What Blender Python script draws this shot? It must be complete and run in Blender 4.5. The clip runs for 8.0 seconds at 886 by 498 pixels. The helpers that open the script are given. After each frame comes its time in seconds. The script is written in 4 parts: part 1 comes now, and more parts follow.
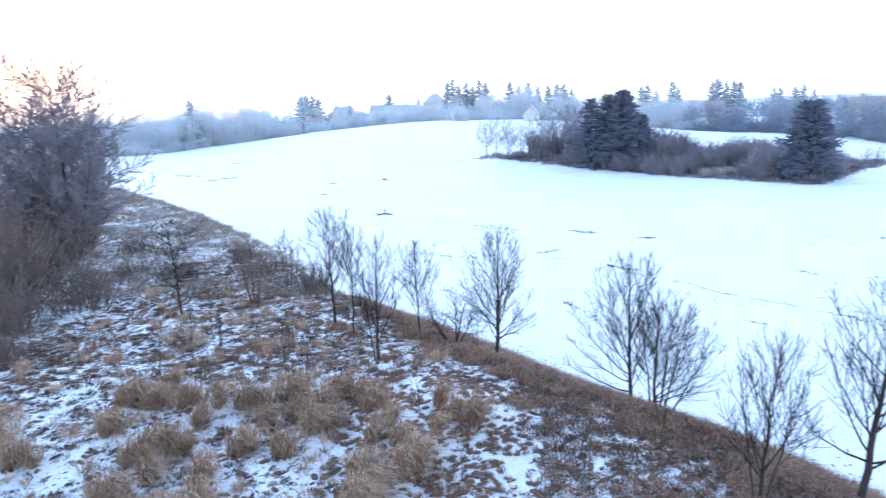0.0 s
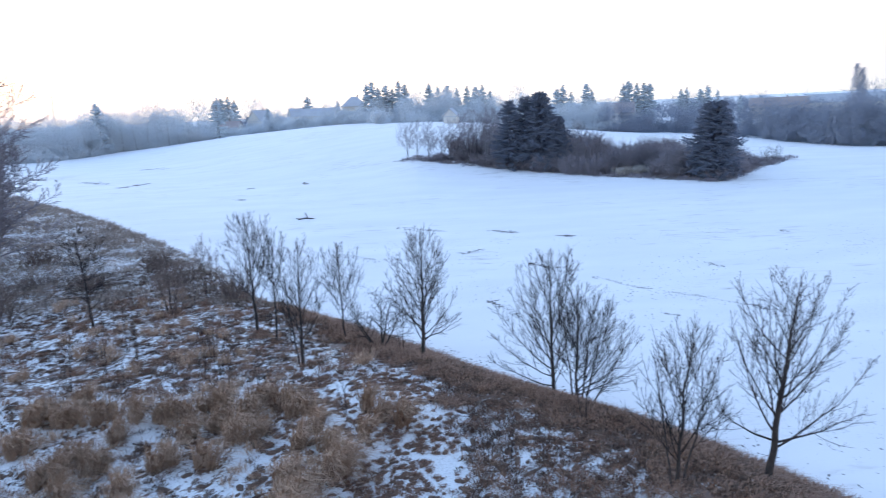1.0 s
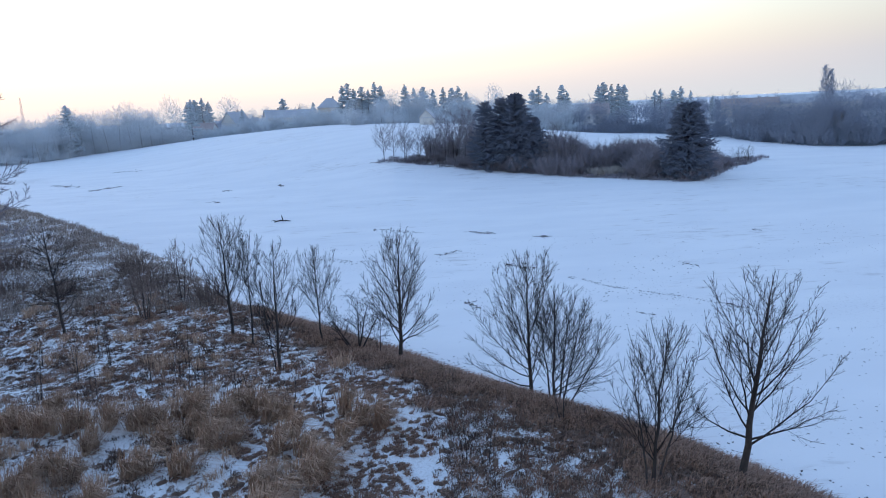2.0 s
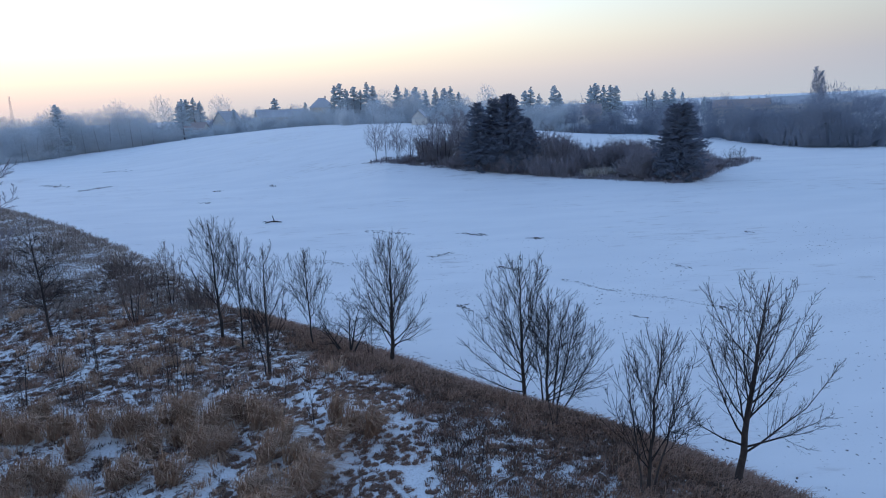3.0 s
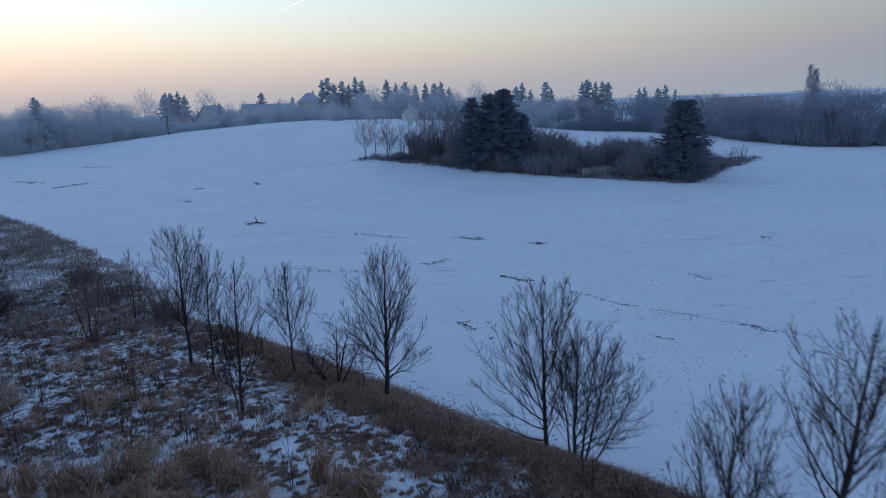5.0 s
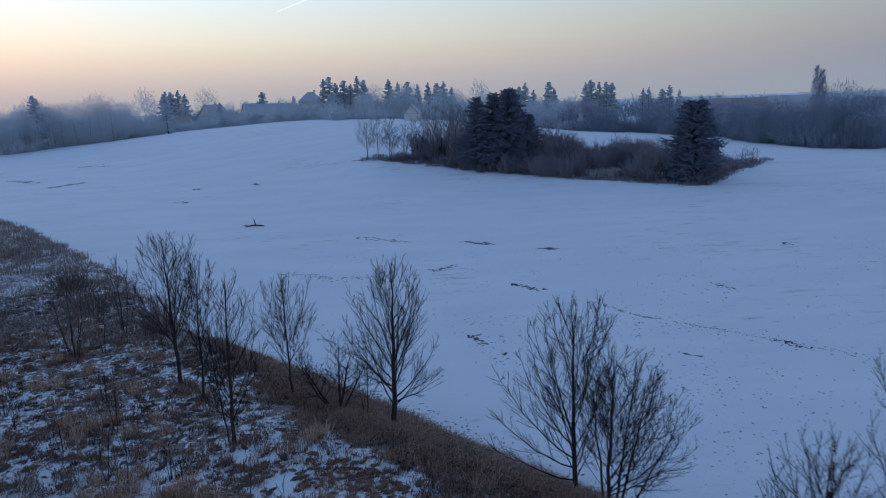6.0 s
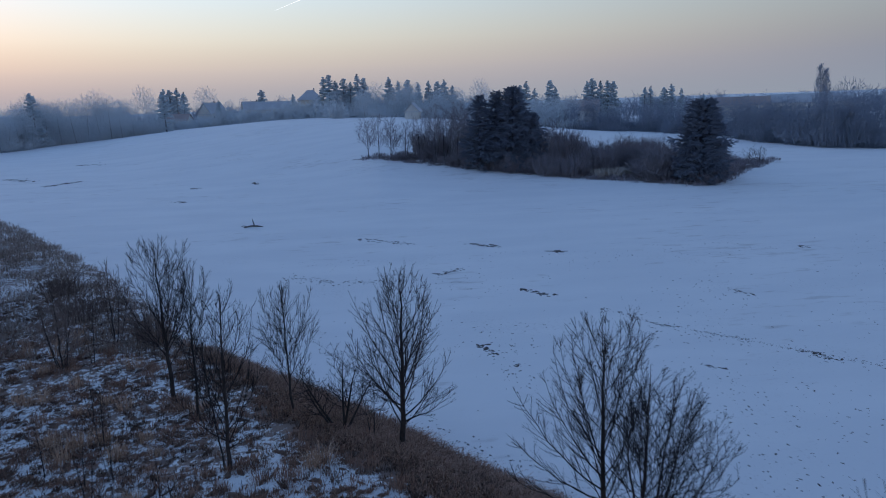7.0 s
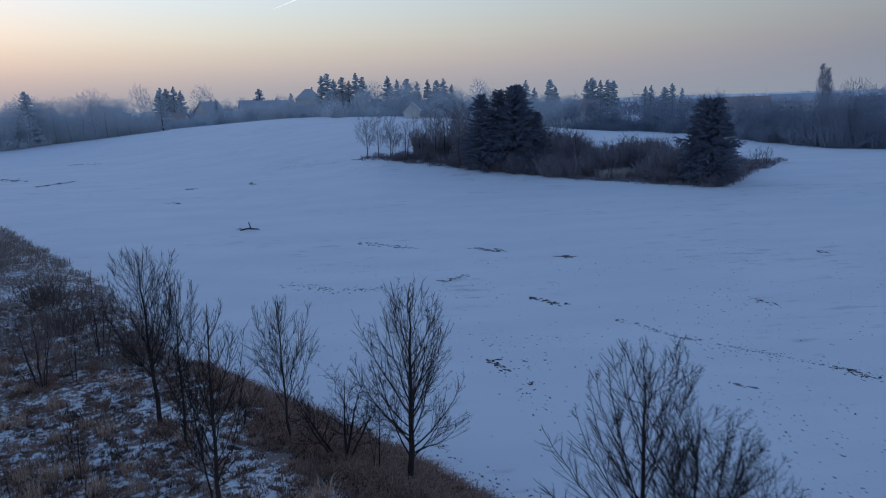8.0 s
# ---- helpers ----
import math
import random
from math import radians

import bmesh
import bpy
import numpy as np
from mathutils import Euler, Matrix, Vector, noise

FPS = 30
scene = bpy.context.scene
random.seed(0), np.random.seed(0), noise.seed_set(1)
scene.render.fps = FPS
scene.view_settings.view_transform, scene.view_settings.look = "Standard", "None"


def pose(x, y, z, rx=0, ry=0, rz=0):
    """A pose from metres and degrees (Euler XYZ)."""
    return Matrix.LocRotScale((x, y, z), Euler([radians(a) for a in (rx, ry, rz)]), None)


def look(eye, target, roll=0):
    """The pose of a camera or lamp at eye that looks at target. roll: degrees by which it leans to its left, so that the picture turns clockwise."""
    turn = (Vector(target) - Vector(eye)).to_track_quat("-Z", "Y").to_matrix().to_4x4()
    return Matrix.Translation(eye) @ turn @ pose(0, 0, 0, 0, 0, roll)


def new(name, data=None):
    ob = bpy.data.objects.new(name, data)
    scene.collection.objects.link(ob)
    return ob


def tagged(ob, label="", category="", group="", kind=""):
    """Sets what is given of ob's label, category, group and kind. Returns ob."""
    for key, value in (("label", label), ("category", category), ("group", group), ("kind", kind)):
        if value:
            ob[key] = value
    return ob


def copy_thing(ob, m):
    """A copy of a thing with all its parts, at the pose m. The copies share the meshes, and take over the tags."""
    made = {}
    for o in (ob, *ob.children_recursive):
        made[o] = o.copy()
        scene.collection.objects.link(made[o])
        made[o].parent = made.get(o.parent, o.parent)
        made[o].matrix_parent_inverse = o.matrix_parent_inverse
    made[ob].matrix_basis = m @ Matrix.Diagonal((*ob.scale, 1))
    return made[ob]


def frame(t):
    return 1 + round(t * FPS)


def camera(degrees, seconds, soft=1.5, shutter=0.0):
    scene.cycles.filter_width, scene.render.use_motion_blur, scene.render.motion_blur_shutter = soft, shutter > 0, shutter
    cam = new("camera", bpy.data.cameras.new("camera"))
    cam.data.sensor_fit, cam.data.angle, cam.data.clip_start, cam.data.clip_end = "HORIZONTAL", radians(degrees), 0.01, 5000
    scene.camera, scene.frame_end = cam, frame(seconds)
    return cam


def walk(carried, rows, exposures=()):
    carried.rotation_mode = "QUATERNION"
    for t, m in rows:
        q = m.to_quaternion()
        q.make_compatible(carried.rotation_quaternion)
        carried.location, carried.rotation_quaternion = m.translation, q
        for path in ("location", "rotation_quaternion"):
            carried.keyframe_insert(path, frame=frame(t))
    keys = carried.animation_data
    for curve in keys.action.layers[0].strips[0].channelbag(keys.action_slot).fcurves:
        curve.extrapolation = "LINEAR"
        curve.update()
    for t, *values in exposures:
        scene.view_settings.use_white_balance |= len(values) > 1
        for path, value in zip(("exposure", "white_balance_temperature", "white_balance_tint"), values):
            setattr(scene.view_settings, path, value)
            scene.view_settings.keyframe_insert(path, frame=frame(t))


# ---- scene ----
cam = camera(64.2, 8.0, soft=1.05, shutter=0.9)
PATH = [
    (0, (0.528, 0.332, 12.457), (0.365, 2.287, 12.065), -2.4),
    (0.5, (0.525, 0.276, 12.443), (0.464, 2.237, 12.051), -2.5),
    (1, (0.547, 0.25, 12.426), (0.6, 2.21, 12.032), -2.7),
    (1.5, (0.561, 0.262, 12.425), (0.659, 2.22, 12.031), -2.8),
    (3, (0.602, 0.643, 12.537), (0.741, 2.599, 12.142), -2.6),
    (3.5, (0.607, 1.426, 12.527), (0.755, 3.381, 12.13), -2.5),
    (4, (0.573, 2.53, 12.522), (0.733, 4.483, 12.121), -2.4),
    (4.5, (0.522, 3.897, 12.431), (0.688, 5.849, 12.028), -2.3),
    (4.7, (0.455, 4.523, 12.442), (0.625, 6.474, 12.035), -2.3),
    (6, (0.14, 8.238, 12.31), (0.31, 10.189, 11.904), -2.0),
    (6.5, (0.001, 9.155, 12.263), (0.171, 11.106, 11.856), -2.0),
    (7, (-0.136, 10.201, 12.252), (0.036, 12.151, 11.842), -1.9),
    (7.5, (-0.243, 11.381, 12.222), (-0.068, 13.33, 11.811), -1.8),
    (8, (-0.381, 12.581, 12.222), (-0.203, 14.53, 11.81), -1.8),
]
EXPOSURES = [(0, 6.12, 7350, 5), (0.5, 5.76, 7450, 6), (1.0, 5.4, 7350, 6), (1.5, 5.13, 7200, 5), (3.0, 4.5, 6600, 5), (3.5, 4.35, 6500, 5), (4.5, 4.02, 6300, 5),
             (6.0, 3.84, 6190, 6), (8.0, 3.65, 6130, 7)]
walk(cam, [(t, look(eye, target, roll)) for t, eye, target, roll in PATH], EXPOSURES)

# ---- light: a clear winter dusk, the sun just down behind the trees on the left ----
SUN_TURN, SUN_UP = radians(-40), radians(-1.0)
world = bpy.data.worlds.new("dusk_sky")
scene.world = world
world.use_nodes = True
wn, wl = world.node_tree.nodes, world.node_tree.links
wn.clear()
sky = wn.new("ShaderNodeTexSky")
sky.sky_type, sky.sun_disc = "NISHITA", False
sky.sun_elevation, sky.sun_rotation = SUN_UP, SUN_TURN
sky.altitude, sky.air_density, sky.dust_density, sky.ozone_density = 200, 1.0, 1.0, 2.0
back = wn.new("ShaderNodeBackground")
back.inputs["Strength"].default_value = 0.15
out = wn.new("ShaderNodeOutputWorld")
# a low band of winter haze along the horizon
spot = wn.new("ShaderNodeTexCoord")
split = wn.new("ShaderNodeSeparateXYZ")
wl.new(spot.outputs["Generated"], split.inputs[0])
band = wn.new("ShaderNodeValToRGB")
band.color_ramp.elements[0].position, band.color_ramp.elements[0].color = 0.0, (0.94, 0.94, 0.94, 1)
band.color_ramp.elements[1].position, band.color_ramp.elements[1].color = 0.36, (0, 0, 0, 1)
for at, value in ((0.045, 0.88), (0.10, 0.62), (0.18, 0.28)):
    stop = band.color_ramp.elements.new(at)
    stop.color = (value, value, value, 1)
wl.new(split.outputs["Z"], band.inputs[0])
veil = wn.new("ShaderNodeMix")
veil.data_type = "RGBA"
# the haze glows warm towards the set sun and is cool away from it
facing = wn.new("ShaderNodeVectorMath")
facing.operation = "DOT_PRODUCT"
facing.inputs[1].default_value = (math.sin(SUN_TURN), math.cos(SUN_TURN), 0)
wl.new(spot.outputs["Generated"], facing.inputs[0])
glow = wn.new("ShaderNodeMapRange")
glow.inputs["From Min"].default_value, glow.inputs["From Max"].default_value = 0.2, 1.0
wl.new(facing.outputs["Value"], glow.inputs["Value"])
tone = wn.new("ShaderNodeMix")
tone.data_type = "RGBA"
tone.inputs[6].default_value, tone.inputs[7].default_value = (0.124, 0.141, 0.186, 1), (0.335, 0.282, 0.276, 1)
wl.new(glow.outputs[0], tone.inputs[0])
wl.new(tone.outputs[2], veil.inputs[7])
wl.new(band.outputs[0], veil.inputs[0])
wl.new(sky.outputs[0], veil.inputs[6])
# a greyer layer of haze is mixed into the sky at the horizon itself
low = wn.new("ShaderNodeValToRGB")
low.color_ramp.elements[0].position, low.color_ramp.elements[0].color = 0.0, (0.7, 0.7, 0.7, 1)
low.color_ramp.elements[1].position, low.color_ramp.elements[1].color = 0.085, (0, 0, 0, 1)
for at, value in ((0.022, 0.5), (0.05, 0.16)):
    stop = low.color_ramp.elements.new(at)
    stop.color = (value, value, value, 1)
wl.new(split.outputs["Z"], low.inputs[0])
low_haze = wn.new("ShaderNodeMix")
low_haze.data_type = "RGBA"
low_haze.inputs[7].default_value = (0.155, 0.165, 0.19, 1)
wl.new(low.outputs[0], low_haze.inputs[0])
wl.new(veil.outputs[2], low_haze.inputs[6])
wl.new(low_haze.outputs[2], back.inputs["Color"])
wl.new(back.outputs[0], out.inputs["Surface"])

sun_data = bpy.data.lights.new("sun", "SUN")
sun_data.energy, sun_data.angle, sun_data.color = 0.015, radians(15), (1.0, 0.72, 0.5)
sun = new("sun", sun_data)
toward = Vector((math.sin(SUN_TURN), math.cos(SUN_TURN), math.tan(radians(4))))
sun.matrix_world = look(toward * 50, (0, 0, 0))


# ---- materials ----
class Nodes:
    """A short way to write a node material."""

    def __init__(self, name):
        self.mat = bpy.data.materials.new(name)
        self.mat.use_nodes = True
        self.tree = self.mat.node_tree
        self.bsdf = self.tree.nodes["Principled BSDF"]
        self.coord = self.add("ShaderNodeNewGeometry").outputs["Position"]

    def add(self, kind):
        return self.tree.nodes.new(kind)

    def put(self, socket, value):
        if hasattr(value, "is_output"):
            self.tree.links.new(value, socket)
        else:
            socket.default_value = value

    def math(self, op, a, b=0.0, clamp=False):
        n = self.add("ShaderNodeMath")
        n.operation, n.use_clamp = op, clamp
        self.put(n.inputs[0], a), self.put(n.inputs[1], b)
        return n.outputs[0]

    def dot(self, vec):
        n = self.add("ShaderNodeVectorMath")
        n.operation = "DOT_PRODUCT"
        self.put(n.inputs[0], self.coord), self.put(n.inputs[1], vec)
        return n.outputs["Value"]

    def stretch(self, factors):
        n = self.add("ShaderNodeVectorMath")
        n.operation = "MULTIPLY"
        self.put(n.inputs[0], self.coord), self.put(n.inputs[1], factors)
        return n.outputs[0]

    def noise(self, scale, detail=4.0, rough=0.55, at=None):
        n = self.add("ShaderNodeTexNoise")
        self.put(n.inputs["Vector"], self.coord if at is None else at)
        n.inputs["Scale"].default_value, n.inputs["Detail"].default_value, n.inputs["Roughness"].default_value = scale, detail, rough
        return n.outputs["Fac"]

    def step(self, value, low, high):
        n = self.add("ShaderNodeMapRange")
        n.interpolation_type = "SMOOTHSTEP"
        self.put(n.inputs["Value"], value)
        self.put(n.inputs["From Min"], low), self.put(n.inputs["From Max"], high)
        return n.outputs[0]

    def mix(self, fac, a, b):
        n = self.add("ShaderNodeMix")
        n.data_type = "RGBA"
        self.put(n.inputs[0], fac)
        self.put(n.inputs[6], (*a, 1) if isinstance(a, tuple) else a)
        self.put(n.inputs[7], (*b, 1) if isinstance(b, tuple) else b)
        return n.outputs[2]

    def bump(self, height, strength, distance):
        n = self.add("ShaderNodeBump")
        n.inputs["Strength"].default_value, n.inputs["Distance"].default_value = strength, distance
        self.put(n.inputs["Height"], height)
        self.put(self.bsdf.inputs["Normal"], n.outputs[0])

    def done(self, color, rough=0.8, gloss=0.3):
        self.put(self.bsdf.inputs["Base Color"], (*color, 1) if isinstance(color, tuple) else color)
        self.put(self.bsdf.inputs["Roughness"], rough)
        self.bsdf.inputs["Specular IOR Level"].default_value = gloss
        return self.mat


def plain(name, dark, light, scale, rough=0.85, gloss=0.2, spread=0.35, bump=0.0):
    """Two tones in patches and grain, with a shift from piece to piece."""
    n = Nodes(name)
    grain, patch = n.noise(scale, 5), n.noise(scale * 0.17, 3)
    f = n.math("ADD", n.math("MULTIPLY", grain, 0.55), n.math("MULTIPLY", patch, 0.45))
    info = n.add("ShaderNodeObjectInfo").outputs["Random"]
    isl = n.add("ShaderNodeNewGeometry").outputs["Random Per Island"]
    f = n.math("ADD", f, n.math("MULTIPLY", n.math("SUBTRACT", n.math("MULTIPLY", n.math("ADD", info, isl), 0.5), 0.5), spread))
    if bump:
        n.bump(grain, bump, 0.02)
    return n.done(n.mix(n.step(f, 0.25, 0.75), dark, light), rough, gloss)


BARK = plain("dark_bark", (0.024, 0.021, 0.021), (0.075, 0.06, 0.056), 9, bump=0.4)
TWIG = plain("twig_bark", (0.016, 0.013, 0.013), (0.05, 0.038, 0.036), 6)
# bark and twigs of the far woods carry distance haze in their colours
HAZE_BARK = plain("hazed_bark", (0.19, 0.215, 0.26), (0.29, 0.32, 0.375), 1.5)
HAZE_TWIG = plain("hazed_twigs", (0.235, 0.266, 0.33), (0.32, 0.355, 0.43), 0.3, spread=0.12)
PALE_HAZE_BARK = plain("pale_hazed_bark", (0.25, 0.255, 0.27), (0.38, 0.385, 0.40), 1.5)
PALE_HAZE_TWIG = plain("pale_hazed_twigs", (0.56, 0.61, 0.65), (0.69, 0.735, 0.775), 0.3, spread=0.12)
# twigs with haze put into their colour, for the copse and the bank's end
COPSE_BRUSH = plain("hazed_brushwood", (0.205, 0.186, 0.212), (0.315, 0.288, 0.318), 0.6, spread=0.15)
BRUSH = plain("brown_brushwood", (0.12, 0.09, 0.08), (0.25, 0.19, 0.17), 1.0)
# spruce needles coloured lighter and bluer than foliage, standing in for haze
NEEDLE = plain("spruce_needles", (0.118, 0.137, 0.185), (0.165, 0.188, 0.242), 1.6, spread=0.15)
# needles of the far conifers, lightened and blued to show haze
HAZE_NEEDLE = plain("hazed_needles", (0.46, 0.53, 0.58), (0.57, 0.64, 0.69), 0.6)
PALE_GRASS = plain("pale_dry_grass", (0.42, 0.39, 0.37), (0.58, 0.54, 0.51), 1.8)
REED = plain("dry_reed_grass", (0.37, 0.235, 0.165), (0.65, 0.455, 0.335), 1.8, spread=0.6)
STRAW = plain("matted_brown_grass", (0.215, 0.122, 0.09), (0.455, 0.285, 0.21), 2.2, spread=0.5)
SOIL = plain("dark_soil", (0.05, 0.045, 0.046), (0.115, 0.10, 0.10), 5)
GREY_GRASS = plain("grey_brown_grass", (0.22, 0.172, 0.146), (0.41, 0.335, 0.292), 2.0, spread=0.4)
TUSSOCK = plain("dark_grass_tussock", (0.075, 0.048, 0.038), (0.195, 0.127, 0.097), 3)
SEED = plain("dry_seed_clusters", (0.04, 0.028, 0.02), (0.10, 0.07, 0.05), 8)
WALL_PALE = plain("pale_render_wall", (0.55, 0.53, 0.50), (0.72, 0.70, 0.66), 0.8, bump=0.1)
# buff walls and roofs are coloured lighter to suggest the haze before them
WALL_BUFF = plain("buff_render_wall", (0.48, 0.43, 0.37), (0.62, 0.56, 0.48), 0.8, bump=0.1)
ROOF_DARK = plain("hazed_slate_roof", (0.42, 0.44, 0.48), (0.53, 0.55, 0.59), 1.6, bump=0.3)
ROOF_TILE = plain("hazed_tile_roof", (0.36, 0.30, 0.29), (0.46, 0.39, 0.38), 1.6, bump=0.3)
FRAME = plain("white_window_frame", (0.6, 0.6, 0.6), (0.75, 0.75, 0.74), 4, rough=0.5)
STEEL = plain("galvanised_steel", (0.25, 0.26, 0.28), (0.4, 0.41, 0.43), 3, rough=0.5, gloss=0.5)
glass = Nodes("dark_window_glass")
GLASS = glass.done((0.03, 0.035, 0.04), 0.08, 0.6)


# ---- the lie of the land ----
def smooth(u):
    u = min(1.0, max(0.0, u))
    return u * u * (3 - 2 * u)


def edge_x(y):
    """Where the field's border runs."""
    return 0.1 - 0.72 * (y - 35.4) + 1.35 * math.exp(-(((y - 22) / 6) ** 2)) - 2.1 * math.exp(-(((y - 48.5) / 8) ** 2)) - 0.1 * max(0.0, y - 88)


def inward(x, y):
    """Metres from the field's border into the overgrown bank."""
    return (edge_x(y) - x) * 0.811


def field_z(x, y):
    start = 85 + 1.2 * max(0.0, -x)
    width = 90 if x < -5 else 60
    return 8 * smooth((y - start) / 105) * math.exp(-(((x + 5) / width) ** 2))


def ground_z(x, y):
    z = field_z(x, y)
    d = inward(x, y)
    if d > -1.0 and y < 140:
        fade = smooth((140 - y) / 40)
        crest = 0.65 + 0.65 * math.exp(-(((y - 25) / 8) ** 2))
        rise = crest * smooth((d + 0.6) / 3.2) - (crest - 0.35) * smooth((d - 5) / 14)
        rough = noise.noise((x * 0.16, y * 0.16, 1)) * 0.35 + noise.noise((x * 0.7, y * 0.7, 5)) * 0.10 + noise.noise((x * 1.7, y * 1.7, 9)) * 0.05
        z += fade * (rise + rough * smooth(d / 3))
    else:
        z += noise.noise((x * 0.03, y * 0.03, 3)) * 0.12 + noise.noise((x * 0.3, y * 0.3, 3)) * 0.02 * smooth((80 - y) / 30)
    return z


def spaced(low, high, fine, near, far, growth):
    """Grid lines, fine between near and far, wider outside."""
    mid = list(np.arange(near, far, fine))
    up, down, gap = [far], [], fine
    while up[-1] < high:
        gap *= growth
        up.append(up[-1] + gap)
    at, gap = near, fine
    while at > low:
        gap *= growth
        at -= gap
        down.append(at)
    return down[::-1] + mid + up


# ---- mesh helpers ----
class Buf:
    """Vertices and faces of one mesh."""

    def __init__(self):
        self.v, self.f = [], []

    def add(self, verts, faces):
        k = len(self.v)
        self.v.extend(verts)
        self.f.extend(tuple(i + k for i in f) for f in faces)

    def mesh(self, name, material, soft=True):
        m = bpy.data.meshes.new(name)
        m.from_pydata(self.v, [], self.f)
        if soft:
            m.polygons.foreach_set("use_smooth", [True] * len(m.polygons))
        m.materials.append(material)
        m.update()
        return m

    def box(self, x0, y0, z0, x1, y1, z1):
        self.add([(x0, y0, z0), (x1, y0, z0), (x1, y1, z0), (x0, y1, z0), (x0, y0, z1), (x1, y0, z1), (x1, y1, z1), (x0, y1, z1)],
                 [(3, 2, 1, 0), (4, 5, 6, 7), (0, 1, 5, 4), (1, 2, 6, 5), (2, 3, 7, 6), (3, 0, 4, 7)])

    def tube(self, pts, radii, sides):
        """A tapered tube along pts; a zero radius ends in a point."""
        k = len(self.v)
        n = len(pts)
        for i, p in enumerate(pts):
            d = (pts[min(i + 1, n - 1)] - pts[max(i - 1, 0)])
            d = d.normalized() if d.length > 1e-9 else Vector((0, 0, 1))
            side = d.cross(Vector((0.31, 0.95, 0.05)))
            side = side.normalized() if side.length > 1e-3 else d.orthogonal().normalized()
            other = d.cross(side)
            for j in range(sides):
                a = 2 * math.pi * j / sides
                self.v.append(tuple(p + (side * math.cos(a) + other * math.sin(a)) * radii[i]))
        for i in range(n - 1):
            for j in range(sides):
                a, b = k + i * sides + j, k + i * sides + (j + 1) % sides
                self.f.append((a, b, b + sides, a + sides))
        self.f.append(tuple(k + (n - 1) * sides + j for j in range(sides)))


def part(name, buf, material, parent, label="", soft=True):
    ob = new(name, buf.mesh(name, material, soft))
    ob.parent = parent
    return tagged(ob, label)


def thing(name, m, label, category, group="", kind=""):
    ob = new(name)
    ob.matrix_basis = m
    return tagged(ob, label, category, group, kind)


def loose(name, buf, material, label, category, kind="stuff", soft=True):
    return tagged(new(name, buf.mesh(name, material, soft)), label, category, "", kind)


# ---- ground ----
def build_ground():
    xs = spaced(-2600, 2600, 0.46, -28, 15, 1.06)
    ys = spaced(-900, 3200, 0.46, 15, 52, 1.05)
    nx = len(xs)
    verts = [(x, y, ground_z(x, y)) for y in ys for x in xs]
    faces = [(j * nx + i, j * nx + i + 1, (j + 1) * nx + i + 1, (j + 1) * nx + i) for j in range(len(ys) - 1) for i in range(nx - 1)]
    buf = Buf()
    buf.v, buf.f = verts, faces
    n = Nodes("snow_and_dry_grass")
    x, y, wob = n.dot((1, 0, 0)), n.dot((0, 1, 0)), n.noise(0.45, 3)
    swell = n.math("EXPONENT", n.math("MULTIPLY", n.math("POWER", n.math("DIVIDE", n.math("SUBTRACT", y, 22.0), 6.0), 2.0), -1.0))
    dent = n.math("EXPONENT", n.math("MULTIPLY", n.math("POWER", n.math("DIVIDE", n.math("SUBTRACT", y, 48.5), 8.0), 2.0), -1.0))
    sway = n.math("SUBTRACT", n.math("SUBTRACT", n.math("MULTIPLY", swell, 1.35), n.math("MULTIPLY", dent, 2.1)), n.math("MULTIPLY", n.math("MAXIMUM", n.math("SUBTRACT", y, 88.0), 0.0), 0.1))
    border = n.math("ADD", n.math("SUBTRACT", 0.1 + 0.72 * 35.4, n.math("MULTIPLY", y, 0.72)), sway)
    d = n.math("MULTIPLY", n.math("SUBTRACT", border, x), 0.811)
    d = n.math("ADD", d, n.math("MULTIPLY", n.math("SUBTRACT", wob, 0.5), 1.8))
    bank = n.math("MULTIPLY", n.step(d, -0.25, 0.25), n.step(y, 150, 120))
    # wind-packed snow with faint drifts
    drift = n.noise(0.25, 4, 0.5, n.stretch((0.35, 1.0, 1.0)))
    white = n.mix(n.step(drift, 0.3, 0.75), (0.82, 0.82, 0.835), (0.88, 0.875, 0.88))
    thin = n.step(n.math("MULTIPLY", n.noise(1.1, 6, 0.65, n.stretch((0.3, 1.0, 1.0))), n.math("ADD", n.noise(0.05, 2), 0.45)), 0.56, 0.70)
    white = n.mix(n.math("MULTIPLY", thin, 0.3), white, (0.33, 0.29, 0.26))
    mottle = n.step(n.math("ADD", n.noise(5.0, 6, 0.75), n.math("MULTIPLY", n.math("SUBTRACT", n.noise(0.12, 3), 0.5), 0.5)), 0.60, 0.72)
    white = n.mix(n.math("MULTIPLY", mottle, 0.3), white, (0.42, 0.40, 0.40))
    # matted grass between patches of snow
    straw = n.mix(n.noise(6, 6, 0.7), (0.14, 0.10, 0.088), (0.36, 0.26, 0.215))
    fine, wide = n.noise(3.3, 8, 0.72), n.noise(0.22, 3)
    reach = n.math("ADD", n.math("MULTIPLY", n.math("MAXIMUM", n.math("SUBTRACT", 30.0, n.math("MAXIMUM", y, 17.0)), 0.0), 0.54), 3.6)
    strip = n.math("ADD", n.math("MULTIPLY", n.math("MULTIPLY", n.step(n.math("SUBTRACT", d, n.math("MINIMUM", reach, 4.0)), 0.9, -0.5), n.step(y, 44, 33)), 0.17), n.math("MULTIPLY", n.step(y, 28, 33), 0.065))
    past = n.math("SUBTRACT", d, reach)
    slope = n.math("MULTIPLY", n.math("MULTIPLY", n.step(past, -0.2, 0.6), n.step(past, 6.5, 4.5)), n.step(y, 30.5, 27.5))
